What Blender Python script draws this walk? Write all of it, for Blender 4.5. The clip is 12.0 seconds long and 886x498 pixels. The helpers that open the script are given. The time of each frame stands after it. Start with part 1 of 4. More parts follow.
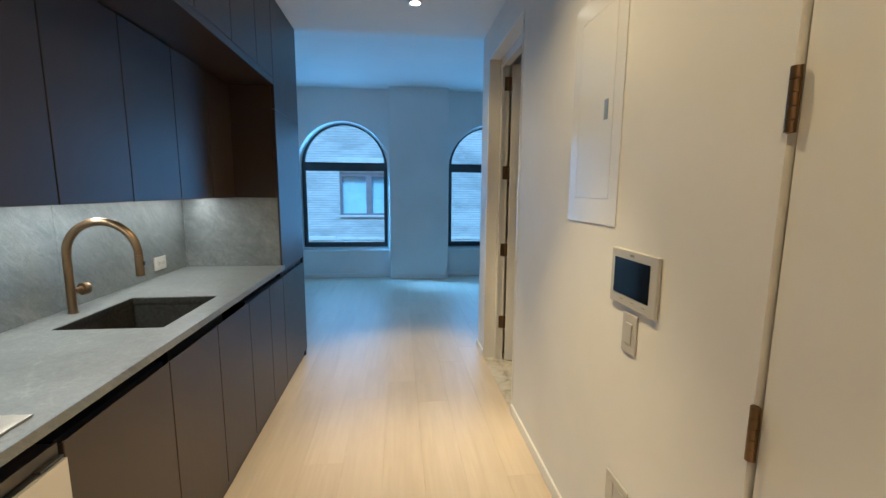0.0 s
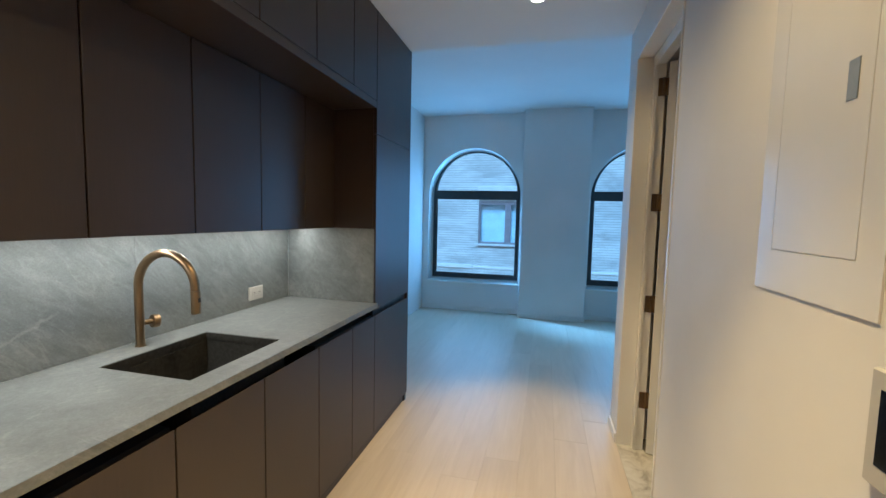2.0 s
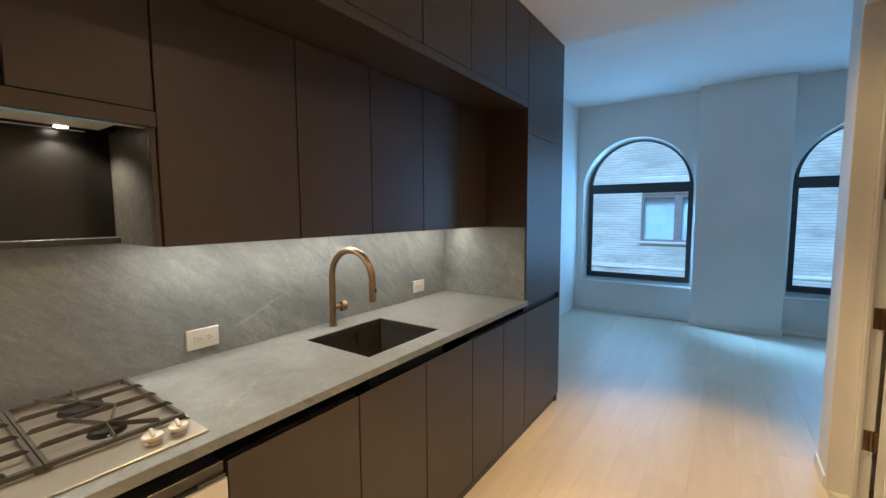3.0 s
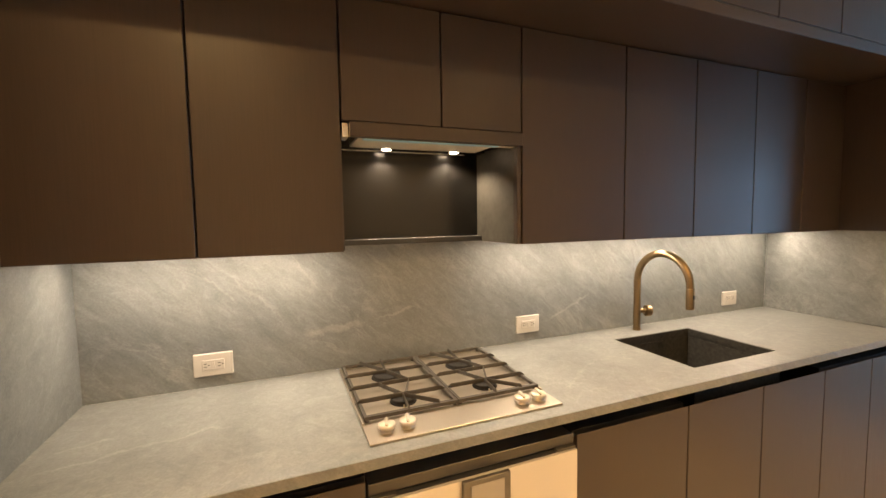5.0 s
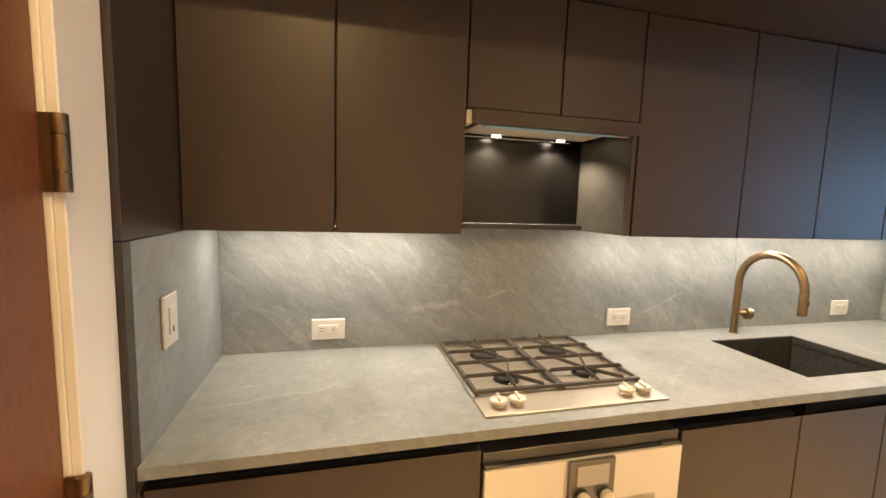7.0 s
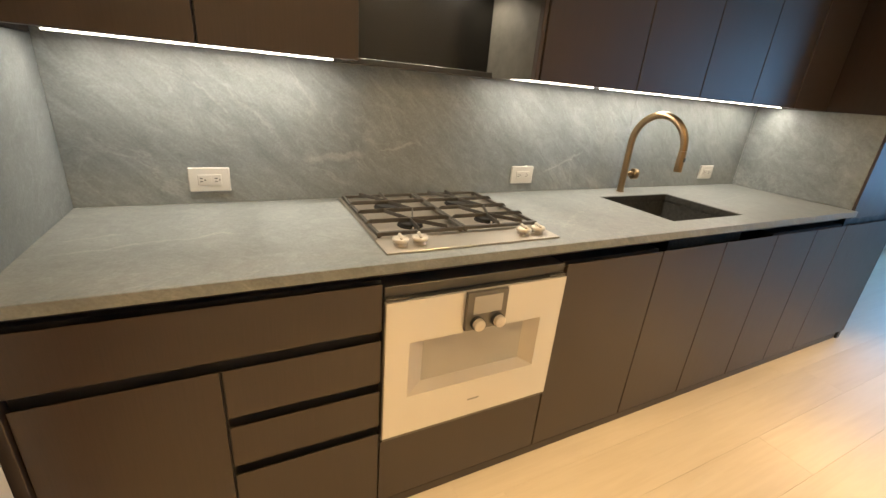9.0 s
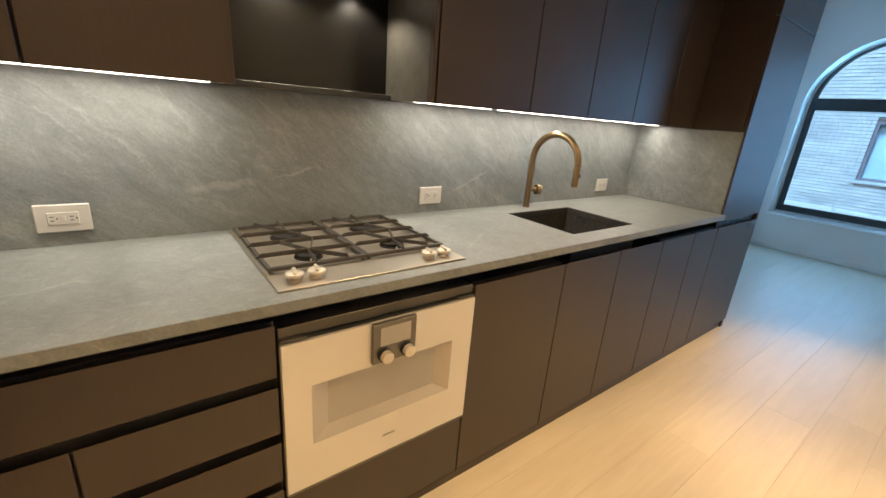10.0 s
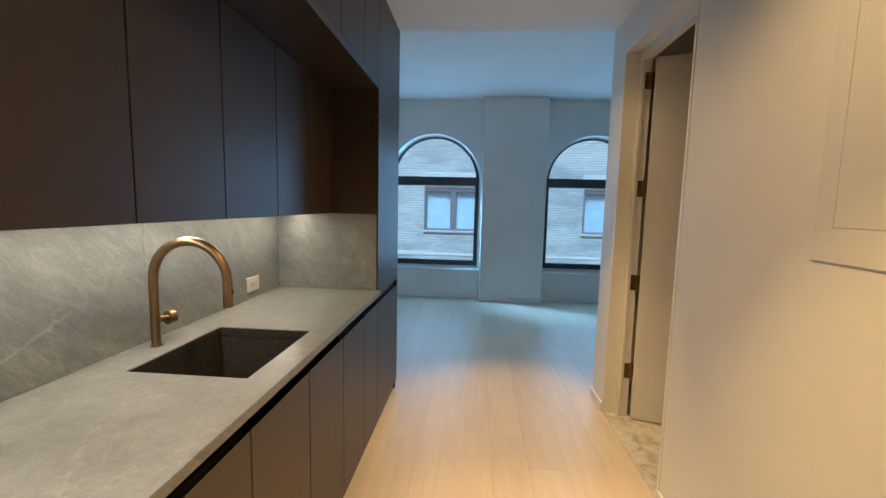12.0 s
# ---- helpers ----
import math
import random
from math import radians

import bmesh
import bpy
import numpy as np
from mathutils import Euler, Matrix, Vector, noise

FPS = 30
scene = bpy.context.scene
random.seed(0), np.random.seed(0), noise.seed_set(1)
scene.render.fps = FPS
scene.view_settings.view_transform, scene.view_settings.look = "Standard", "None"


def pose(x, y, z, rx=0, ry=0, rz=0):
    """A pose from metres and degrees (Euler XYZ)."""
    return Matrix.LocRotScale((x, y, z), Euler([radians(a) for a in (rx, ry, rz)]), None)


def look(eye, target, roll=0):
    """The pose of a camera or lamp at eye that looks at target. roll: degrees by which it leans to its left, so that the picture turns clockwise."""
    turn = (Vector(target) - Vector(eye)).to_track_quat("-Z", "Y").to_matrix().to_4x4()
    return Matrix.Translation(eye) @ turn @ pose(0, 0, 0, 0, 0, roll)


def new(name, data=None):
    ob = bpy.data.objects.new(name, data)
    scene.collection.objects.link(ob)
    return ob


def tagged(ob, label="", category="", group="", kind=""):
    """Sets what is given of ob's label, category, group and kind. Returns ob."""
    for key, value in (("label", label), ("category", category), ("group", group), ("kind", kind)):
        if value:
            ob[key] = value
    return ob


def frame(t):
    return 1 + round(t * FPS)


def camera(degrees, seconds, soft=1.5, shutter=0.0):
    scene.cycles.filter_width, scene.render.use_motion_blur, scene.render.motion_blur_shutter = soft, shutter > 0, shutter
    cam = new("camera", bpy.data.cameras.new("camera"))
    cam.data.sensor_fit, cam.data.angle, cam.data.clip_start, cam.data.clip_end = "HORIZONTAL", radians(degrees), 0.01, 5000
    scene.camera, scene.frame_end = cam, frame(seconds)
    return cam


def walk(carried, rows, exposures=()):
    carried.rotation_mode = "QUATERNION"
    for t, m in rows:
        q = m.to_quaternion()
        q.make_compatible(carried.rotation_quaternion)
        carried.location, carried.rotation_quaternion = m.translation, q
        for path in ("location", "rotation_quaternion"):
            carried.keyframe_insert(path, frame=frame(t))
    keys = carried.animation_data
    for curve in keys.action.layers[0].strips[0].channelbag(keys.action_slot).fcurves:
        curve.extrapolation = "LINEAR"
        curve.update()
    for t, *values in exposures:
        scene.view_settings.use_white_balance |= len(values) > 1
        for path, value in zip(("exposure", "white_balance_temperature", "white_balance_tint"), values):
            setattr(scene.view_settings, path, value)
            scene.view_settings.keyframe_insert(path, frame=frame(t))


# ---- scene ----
cam = camera(94.3, 12.0)
EXPOSURES = [(0, 0.03, 5180, 3), (1, 0.05, 5280, 4), (2, 0.08, 5380, 5), (2.5, 0.12, 5790, 7), (3, 0.22, 6100, 9), (3.5, 0.28, 6710, 12), (5.5, 0.88, 7690, 17), (6.5, 0.95, 7170, 15), (7.5, 0.85, 6610, 12), (9.5, 0.5, 6300, 8), (10.5, 0.32, 6410, 11), (11.5, 0.28, 6820, 11), (12, 0.04, 6820, 11)]
PATH = [
    (0, (1.436, 0.377, 1.439), (1.650, 2.346, 1.158), 0.4),
    (0.5, (1.497, 0.555, 1.436), (1.483, 2.528, 1.108), 0.7),
    (1, (1.546, 0.702, 1.441), (1.432, 2.668, 1.095), 2.9),
    (1.5, (1.592, 0.828, 1.463), (1.310, 2.789, 1.186), 2.3),
    (2, (1.655, 0.918, 1.473), (1.174, 2.854, 1.314), 1.3),
    (2.5, (1.648, 0.936, 1.478), (0.905, 2.789, 1.341), 0.9),
    (3, (1.680, 0.871, 1.480), (0.540, 2.505, 1.304), -0.3),
    (3.5, (1.631, 0.806, 1.482), (0.219, 2.209, 1.279), -1.3),
    (3.7, (1.612, 0.778, 1.478), (0.120, 2.096, 1.277), -1.4),
    (5.3, (1.563, 0.524, 1.478), (-0.344, 1.109, 1.332), -0.4),
    (5.5, (1.556, 0.473, 1.487), (-0.379, 0.958, 1.343), 0.1),
    (6, (1.564, 0.416, 1.497), (-0.402, 0.773, 1.407), 0.9),
    (6.5, (1.568, 0.394, 1.508), (-0.391, 0.781, 1.400), 1.5),
    (7, (1.558, 0.399, 1.478), (-0.367, 0.894, 1.257), 1.9),
    (7.5, (1.548, 0.419, 1.438), (-0.328, 1.007, 1.071), 2.2),
    (7.7, (1.543, 0.422, 1.424), (-0.310, 1.045, 0.989), 2.5),
    (9.5, (1.536, 0.482, 1.312), (-0.054, 1.438, 0.561), 5.0),
    (10, (1.532, 0.536, 1.350), (0.029, 1.703, 0.732), 4.5),
    (10.5, (1.507, 0.617, 1.388), (0.151, 2.019, 0.946), 3.3),
    (11, (1.436, 0.749, 1.426), (0.291, 2.365, 1.15), 2.3),
    (11.5, (1.359, 0.822, 1.438), (0.656, 2.683, 1.221), 2.2),
    (12, (1.213, 0.847, 1.452), (1.061, 2.830, 1.237), 1.3),
]
walk(cam, [(t, look(eye, target, roll)) for t, eye, target, roll in PATH], EXPOSURES)

# ---- world, sun and lamps ----
world = bpy.data.worlds.new("sky")
scene.world = world
world.use_nodes = True
wn = world.node_tree
wn.nodes.clear()
sky = wn.nodes.new("ShaderNodeTexSky")
sky.sky_type = "NISHITA"
sky.sun_disc = False
sky.sun_elevation = radians(48)
sky.sun_rotation = radians(200)
sky_bg = wn.nodes.new("ShaderNodeBackground")
sky_bg.inputs["Strength"].default_value = 0.15
sky_out = wn.nodes.new("ShaderNodeOutputWorld")
wn.links.new(sky.outputs[0], sky_bg.inputs["Color"])
wn.links.new(sky_bg.outputs[0], sky_out.inputs["Surface"])


def lamp(name, kind, m, watts, colour, **more):
    data = bpy.data.lights.new(name, kind)
    data.energy, data.color = watts, colour
    if kind == "SPOT":
        data.spot_size, data.spot_blend, data.shadow_soft_size = more["size"], more["blend"], more["radius"]
    elif kind == "AREA":
        data.shape, data.size, data.size_y = "RECTANGLE", more["size"], more["size_y"]
        data.spread = more.get("spread", radians(180))
    else:
        data.angle = more["size"]
    ob = new(name, data)
    ob.matrix_world = m
    return tagged(ob, more.get("label", ""), "light", kind="structure")


DAY = (0.215, 0.55, 1.0)
WARM = (1.0, 0.66, 0.29)
LED = (1.0, 0.87, 0.69)
lamp("sun", "SUN", look((0, 0, 30), (3, 14, 0)), 5.0, (0.30, 0.66, 1.0), size=radians(15))
DOWNLIGHTS = [(1.56, 3.37), (1.56, 1.80), (1.56, 0.30)]
for (dx, dy), (spill, wide) in zip(DOWNLIGHTS, ((28, 132), (50, 132), (40, 150))):
    lamp("downlight_beam", "SPOT", pose(dx, dy, 2.68), 155, WARM, size=radians(58), blend=0.7, radius=0.035)
    lamp("downlight_spill", "SPOT", pose(dx, dy, 2.685), spill, WARM, size=radians(wide), blend=0.7, radius=0.035)
LED_RUNS = [(0.06, 0.745), (1.40, 1.82), (1.86, 2.59), (2.63, 3.27)]
for ya, yb in LED_RUNS:
    lamp("led_strip_light", "AREA", pose(0.14, (ya + yb) / 2, 1.3850), 4.1 * (yb - ya), LED, size=0.014, size_y=yb - ya)
for hy in (0.968, 1.235):
    lamp("hood_beam", "SPOT", pose(0.085, hy, 1.728), 13.5, LED, size=radians(132), blend=0.6, radius=0.012)
for wx in (0.56, 2.97):
    lamp("window_skylight", "AREA", pose(wx, 7.33, 1.45, -96, 0, 0), 22.5, DAY, size=1.2, size_y=1.8)
lamp("window_skylight", "AREA", look((0.35, 7.38, 1.8), (2.35, 6.55, 0.0)), 8, DAY, size=0.25, size_y=0.8, spread=radians(36))

# ---- materials ----


def material(name):
    m = bpy.data.materials.new(name)
    m.use_nodes = True
    n = m.node_tree
    return m, n, n.nodes["Principled BSDF"]


def node(n, kind, **sets):
    x = n.nodes.new(kind)
    for key, value in sets.items():
        x.inputs[key.replace("_", " ")].default_value = value
    return x


def place(n, scale, turn=(0, 0, 0)):
    """World position, scaled and turned."""
    geo = n.nodes.new("ShaderNodeNewGeometry")
    mapping = node(n, "ShaderNodeMapping", Scale=scale, Rotation=turn)
    n.links.new(geo.outputs["Position"], mapping.inputs["Vector"])
    return mapping.outputs[0]


def ramp(n, value, *stops):
    r = n.nodes.new("ShaderNodeValToRGB")
    while len(r.color_ramp.elements) < len(stops):
        r.color_ramp.elements.new(0.5)
    for e, (at, c) in zip(r.color_ramp.elements, stops):
        e.position, e.color = at, (*c, 1) if len(c) == 3 else c
    n.links.new(value, r.inputs[0])
    return r.outputs[0]


def bump(n, b, height, strength, distance):
    x = node(n, "ShaderNodeBump", Strength=strength, Distance=distance)
    n.links.new(height, x.inputs["Height"])
    n.links.new(x.outputs[0], b.inputs["Normal"])


def mix(n, a, c, factor, kind="MIX"):
    x = n.nodes.new("ShaderNodeMix")
    x.data_type, x.blend_type = "RGBA", kind
    for socket, v in ((x.inputs[6], a), (x.inputs[7], c), (x.inputs[0], factor)):
        if isinstance(v, tuple):
            socket.default_value = (*v, 1)
        elif isinstance(v, (int, float)):
            socket.default_value = v
        else:
            n.links.new(v, socket)
    return x.outputs[2]


def noise_of(n, vector, scale, detail=4, rough=0.55, distortion=0.0):
    x = node(n, "ShaderNodeTexNoise", Scale=scale, Detail=detail, Roughness=rough, Distortion=distortion)
    n.links.new(vector, x.inputs["Vector"])
    return x.outputs[0]


def mottled(name, a, c, rough, scale, fine, strength=0.15, distance=0.002, metal=0.0, spread=0.08):
    """A paint, stone or metal: two colours mixed by coarse noise, fine relief, roughness that varies."""
    m, n, b = material(name)
    p = place(n, (1, 1, 1))
    n.links.new(ramp(n, noise_of(n, p, scale), (0.35, a), (0.68, c)), b.inputs["Base Color"])
    f = noise_of(n, p, fine, 3)
    lo, hi = max(rough - spread, 0.02), min(rough + spread, 1)
    n.links.new(ramp(n, noise_of(n, p, scale * 2.3), (0.3, (lo,) * 3), (0.7, (hi,) * 3)), b.inputs["Roughness"])
    b.inputs["Metallic"].default_value = metal
    if strength:
        bump(n, b, f, strength, distance)
    return m


def brushed(name, colour, rough, scale, metal=1.0):
    m, n, b = material(name)
    p = place(n, scale)
    f = noise_of(n, p, 1.0, 3)
    n.links.new(ramp(n, f, (0.3, tuple(c * 0.86 for c in colour)), (0.7, colour)), b.inputs["Base Color"])
    n.links.new(ramp(n, f, (0.3, (rough * 0.8,) * 3), (0.7, (rough * 1.2,) * 3)), b.inputs["Roughness"])
    b.inputs["Metallic"].default_value = metal
    bump(n, b, f, 0.05, 0.0005)
    return m


def veneer(name, dark, light, rough, turn=(0, 0, 0), grain=(230, 230, 5)):
    """Stained wood veneer with a fine straight grain that differs from piece to piece."""
    m, n, b = material(name)
    info = n.nodes.new("ShaderNodeObjectInfo")
    p = place(n, grain, turn)
    shift = n.nodes.new("ShaderNodeVectorMath")
    shift.operation = "ADD"
    n.links.new(p, shift.inputs[0])
    many = n.nodes.new("ShaderNodeMath")
    many.operation = "MULTIPLY"
    many.inputs[1].default_value = 40
    n.links.new(info.outputs["Random"], many.inputs[0])
    n.links.new(many.outputs[0], shift.inputs[1])
    f = noise_of(n, shift.outputs[0], 1.0, 5, 0.6)
    cloud = noise_of(n, place(n, (2.2, 2.2, 1.1)), 1.0, 3)
    base = ramp(n, f, (0.32, dark), (0.7, light))
    base = mix(n, base, ramp(n, cloud, (0.3, (0.8,) * 3), (0.7, (1.0,) * 3)), 1.0, "MULTIPLY")
    n.links.new(base, b.inputs["Base Color"])
    n.links.new(ramp(n, f, (0.3, (rough - 0.06,) * 3), (0.7, (rough + 0.06,) * 3)), b.inputs["Roughness"])
    bump(n, b, f, 0.08, 0.0004)
    return m


def drawn_vein(n, pos, across, u0, v0, u1, v1, wide, strength):
    """A mask for one wandering vein from (u0, v0) to (u1, v1): u runs along y, v along the axis across."""
    def calc(kind, one, two=0.0):
        x = n.nodes.new("ShaderNodeMath")
        x.operation = kind
        for socket, v in zip(x.inputs, (one, two)):
            if isinstance(v, float):
                socket.default_value = v
            else:
                n.links.new(v, socket)
        return x.outputs[0]
    axes = n.nodes.new("ShaderNodeSeparateXYZ")
    n.links.new(pos, axes.inputs[0])
    t = calc("DIVIDE", calc("SUBTRACT", axes.outputs["Y"], u0), u1 - u0)
    wander = calc("MULTIPLY", calc("SUBTRACT", noise_of(n, pos, 11, 5, 0.65), 0.5), 0.075)
    line = calc("ADD", calc("MULTIPLY", t, v1 - v0), v0)
    off = calc("ABSOLUTE", calc("ADD", calc("SUBTRACT", axes.outputs[across], line), wander))
    ragged = calc("MULTIPLY", noise_of(n, pos, 38, 3), 2.0 * wide)
    body = ramp(n, calc("DIVIDE", off, ragged), (0.35, (strength,) * 3), (1.0, (0, 0, 0)))
    ends = ramp(n, t, (0.0, (0, 0, 0)), (0.12, (1, 1, 1)), (0.88, (1, 1, 1)), (1.0, (0, 0, 0)))
    return mix(n, body, ends, 1.0, "MULTIPLY")


def stone(name, a, c, vein, rough, across="Z", own=()):
    """Honed grey-green stone with slanting cloudy streaks and thin pale veins."""
    m, n, b = material(name)
    p = place(n, (1.0, 1.0, 1.0), (radians(38), radians(-20), radians(24)))
    stretched = n.nodes.new("ShaderNodeMapping")
    stretched.inputs["Scale"].default_value = (6, 1.5, 9)
    n.links.new(p, stretched.inputs["Vector"])
    streak = noise_of(n, stretched.outputs[0], 1.0, 7, 0.62, 0.6)
    base = ramp(n, streak, (0.28, a), (0.72, c))
    ridge_in = noise_of(n, stretched.outputs[0], 0.55, 6, 0.6, 1.1)
    ridge = ramp(n, ridge_in, (0.485, (0, 0, 0)), (0.505, (1, 1, 1)), (0.525, (0, 0, 0)))
    gate = ramp(n, noise_of(n, p, 2.3, 2), (0.5, (0, 0, 0)), (0.68, (0.32, 0.32, 0.32)))
    veins = mix(n, ridge, gate, 1.0, "MULTIPLY")
    geo = n.nodes.new("ShaderNodeNewGeometry")
    for one in own:
        base = mix(n, base, vein, drawn_vein(n, geo.outputs["Position"], across, *one))
    speck = ramp(n, noise_of(n, p, 160, 2), (0.35, (0.9,) * 3), (0.65, (1.04,) * 3))
    fine_in = noise_of(n, stretched.outputs[0], 2.1, 5, 0.62, 1.4)
    fine = ramp(n, fine_in, (0.47, (0, 0, 0)), (0.50, (0.13, 0.13, 0.13)), (0.53, (0, 0, 0)))
    base = mix(n, base, vein, fine)
    base = mix(n, base, vein, veins)
    leather = n.nodes.new("ShaderNodeMapping")
    leather.inputs["Scale"].default_value = (22, 8, 30)
    n.links.new(p, leather.inputs["Vector"])
    chip_in = noise_of(n, leather.outputs[0], 0.8, 5, 0.58, 1.8)
    chip = ramp(n, chip_in, (0.36, (0.90,) * 3), (0.47, (0.99,) * 3), (0.53, (1.0,) * 3), (0.62, (1.10,) * 3))
    base = mix(n, base, chip, 1.0, "MULTIPLY")
    base = mix(n, base, speck, 1.0, "MULTIPLY")
    n.links.new(base, b.inputs["Base Color"])
    n.links.new(ramp(n, streak, (0.3, (rough - 0.05,) * 3), (0.7, (rough + 0.08,) * 3)), b.inputs["Roughness"])
    bump(n, b, mix(n, mix(n, noise_of(n, p, 90, 4), streak, 0.5), chip_in, 0.45), 0.22, 0.003)
    return m


def oak():
    """Pale limed oak: long grain along y, knots of darker figure, each board a little different."""
    m, n, b = material("limed_oak")
    info = n.nodes.new("ShaderNodeObjectInfo")
    p = place(n, (60, 2.2, 60))
    shift = n.nodes.new("ShaderNodeVectorMath")
    shift.operation = "ADD"
    many = n.nodes.new("ShaderNodeMath")
    many.operation = "MULTIPLY"
    many.inputs[1].default_value = 90
    n.links.new(info.outputs["Random"], many.inputs[0])
    n.links.new(p, shift.inputs[0])
    n.links.new(many.outputs[0], shift.inputs[1])
    f = noise_of(n, shift.outputs[0], 1.0, 6, 0.6, 0.5)
    broad = n.nodes.new("ShaderNodeMapping")
    broad.inputs["Scale"].default_value = (0.16, 0.6, 0.16)
    n.links.new(shift.outputs[0], broad.inputs["Vector"])
    figure = noise_of(n, broad.outputs[0], 1.0, 4, 0.5, 1.5)
    base = ramp(n, f, (0.25, (0.595, 0.505, 0.388)), (0.72, (0.650, 0.563, 0.443)))
    base = mix(n, base, ramp(n, figure, (0.3, (0.93, 0.92, 0.90)), (0.6, (1, 1, 1))), 1.0, "MULTIPLY")
    each = ramp(n, info.outputs["Random"], (0.0, (0.94, 0.935, 0.925)), (1.0, (1.02, 1.02, 1.02)))
    base = mix(n, base, each, 1.0, "MULTIPLY")
    n.links.new(base, b.inputs["Base Color"])
    n.links.new(ramp(n, f, (0.3, (0.34,) * 3), (0.7, (0.48,) * 3)), b.inputs["Roughness"])
    bump(n, b, f, 0.1, 0.0008)
    return m


def marble():
    m, n, b = material("bathroom_marble")
    p = place(n, (1, 1, 1))
    cloud = noise_of(n, p, 9, 8, 0.68, 0.8)
    n.links.new(ramp(n, cloud, (0.33, (0.30, 0.27, 0.22)), (0.5, (0.56, 0.53, 0.46)), (0.7, (0.68, 0.66, 0.6))), b.inputs["Base Color"])
    b.inputs["Roughness"].default_value = 0.3
    return m


def glass(name, rough=0.0):
    m, n, b = material(name)
    b.inputs["Base Color"].default_value = (0.86, 0.96, 1.0, 1)
    b.inputs["Roughness"].default_value = rough
    b.inputs["Transmission Weight"].default_value = 1.0
    b.inputs["IOR"].default_value = 1.2
    return m


def glow(name, colour, strength):
    m, n, b = material(name)
    b.inputs["Base Color"].default_value = (0.8, 0.8, 0.8, 1)
    b.inputs["Emission Color"].default_value = (*colour, 1)
    b.inputs["Emission Strength"].default_value = strength
    return m


def whitewashed():
    m, n, b = material("whitewashed_brick")
    geo = n.nodes.new("ShaderNodeNewGeometry")
    p = place(n, (1, 1, 1))
    each = ramp(n, geo.outputs["Random Per Island"], (0.0, (0.52, 0.52, 0.52)), (1.0, (0.74, 0.74, 0.73)))
    wash = ramp(n, noise_of(n, place(n, (0.55, 1, 1.9)), 1.3, 6, 0.65, 0.6), (0.36, (0.47, 0.49, 0.50)), (0.62, (0.82, 0.83, 0.82)))
    n.links.new(mix(n, each, wash, 0.72), b.inputs["Base Color"])
    b.inputs["Roughness"].default_value = 0.9
    bump(n, b, noise_of(n, p, 40), 0.4, 0.006)
    return m


WALL = mottled("white_wall_paint", (0.74, 0.73, 0.70), (0.79, 0.78, 0.755), 0.62, 1.6, 260, 0.10, 0.001)
CEILING = mottled("white_ceiling_paint", (0.76, 0.755, 0.74), (0.80, 0.795, 0.78), 0.85, 1.2, 200, 0.08, 0.001)
TRIM = mottled("white_trim_enamel", (0.76, 0.745, 0.71), (0.80, 0.79, 0.755), 0.36, 2.5, 120, 0.06, 0.0006)
GLOSS = mottled("glossy_white_enamel", (0.74, 0.74, 0.73), (0.77, 0.77, 0.76), 0.16, 3.0, 60, 0.03, 0.0006, spread=0.03)
PLASTIC = mottled("white_plastic", (0.46, 0.45, 0.425), (0.50, 0.49, 0.465), 0.39, 6.0, 500, 0.03, 0.0003)
DARK_WOOD = veneer("dark_stained_oak_veneer", (0.0385, 0.0265, 0.0212), (0.0500, 0.0348, 0.0280), 0.38, grain=(420, 420, 9))
DARK_WOOD.node_tree.nodes["Principled BSDF"].inputs["Specular IOR Level"].default_value = 0.6
CARCASS = mottled("dark_carcass_board", (0.022, 0.018, 0.015), (0.030, 0.025, 0.021), 0.55, 5, 150, 0.06)
# for channels and rails, and for cabinet bodies to put shade into the gaps
CHANNEL = mottled("black_channel_and_gap_shade", (0.020, 0.0195, 0.019), (0.030, 0.029, 0.028), 0.4, 8, 200, 0.04)
DOOR_WOOD = veneer("red_brown_mahogany_veneer", (0.150, 0.050, 0.022), (0.235, 0.086, 0.042), 0.42, grain=(150, 150, 22))
STONE = stone("honed_grey_stone", (0.142, 0.158, 0.165), (0.232, 0.250, 0.255), (0.36, 0.37, 0.36), 0.38)
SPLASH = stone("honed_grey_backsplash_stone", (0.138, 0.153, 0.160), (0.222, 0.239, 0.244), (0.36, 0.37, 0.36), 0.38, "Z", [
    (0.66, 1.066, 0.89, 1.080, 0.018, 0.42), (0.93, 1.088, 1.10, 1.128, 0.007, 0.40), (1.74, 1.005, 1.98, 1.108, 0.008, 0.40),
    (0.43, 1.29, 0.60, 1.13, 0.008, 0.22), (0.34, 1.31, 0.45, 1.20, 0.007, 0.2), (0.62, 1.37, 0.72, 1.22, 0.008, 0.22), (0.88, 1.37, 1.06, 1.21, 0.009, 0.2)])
WORKTOP = stone("honed_grey_worktop_stone", (0.164, 0.179, 0.181), (0.252, 0.269, 0.269), (0.37, 0.38, 0.365), 0.36, "X", [
    (0.04, 0.40, 0.46, 0.315, 0.008, 0.32), (0.05, 0.31, 0.16, 0.275, 0.008, 0.3), (1.42, 0.52, 1.75, 0.30, 0.008, 0.2), (2.55, 0.35, 3.1, 0.22, 0.009, 0.2)])
OAK = oak()
MARBLE = marble()
BRONZE = brushed("brushed_bronze", (0.31, 0.222, 0.132), 0.36, (400, 400, 30))
HINGE = brushed("aged_bronze_hinge", (0.25, 0.16, 0.085), 0.42, (300, 300, 60))
TRAY = mottled("brushed_cooktop_steel", (0.47, 0.425, 0.36), (0.53, 0.48, 0.41), 0.33, 3, 200, 0.0, metal=0.85, spread=0.02)
STEEL = brushed("brushed_stainless_steel", (0.80, 0.78, 0.74), 0.38, (600, 8, 600), 0.7)
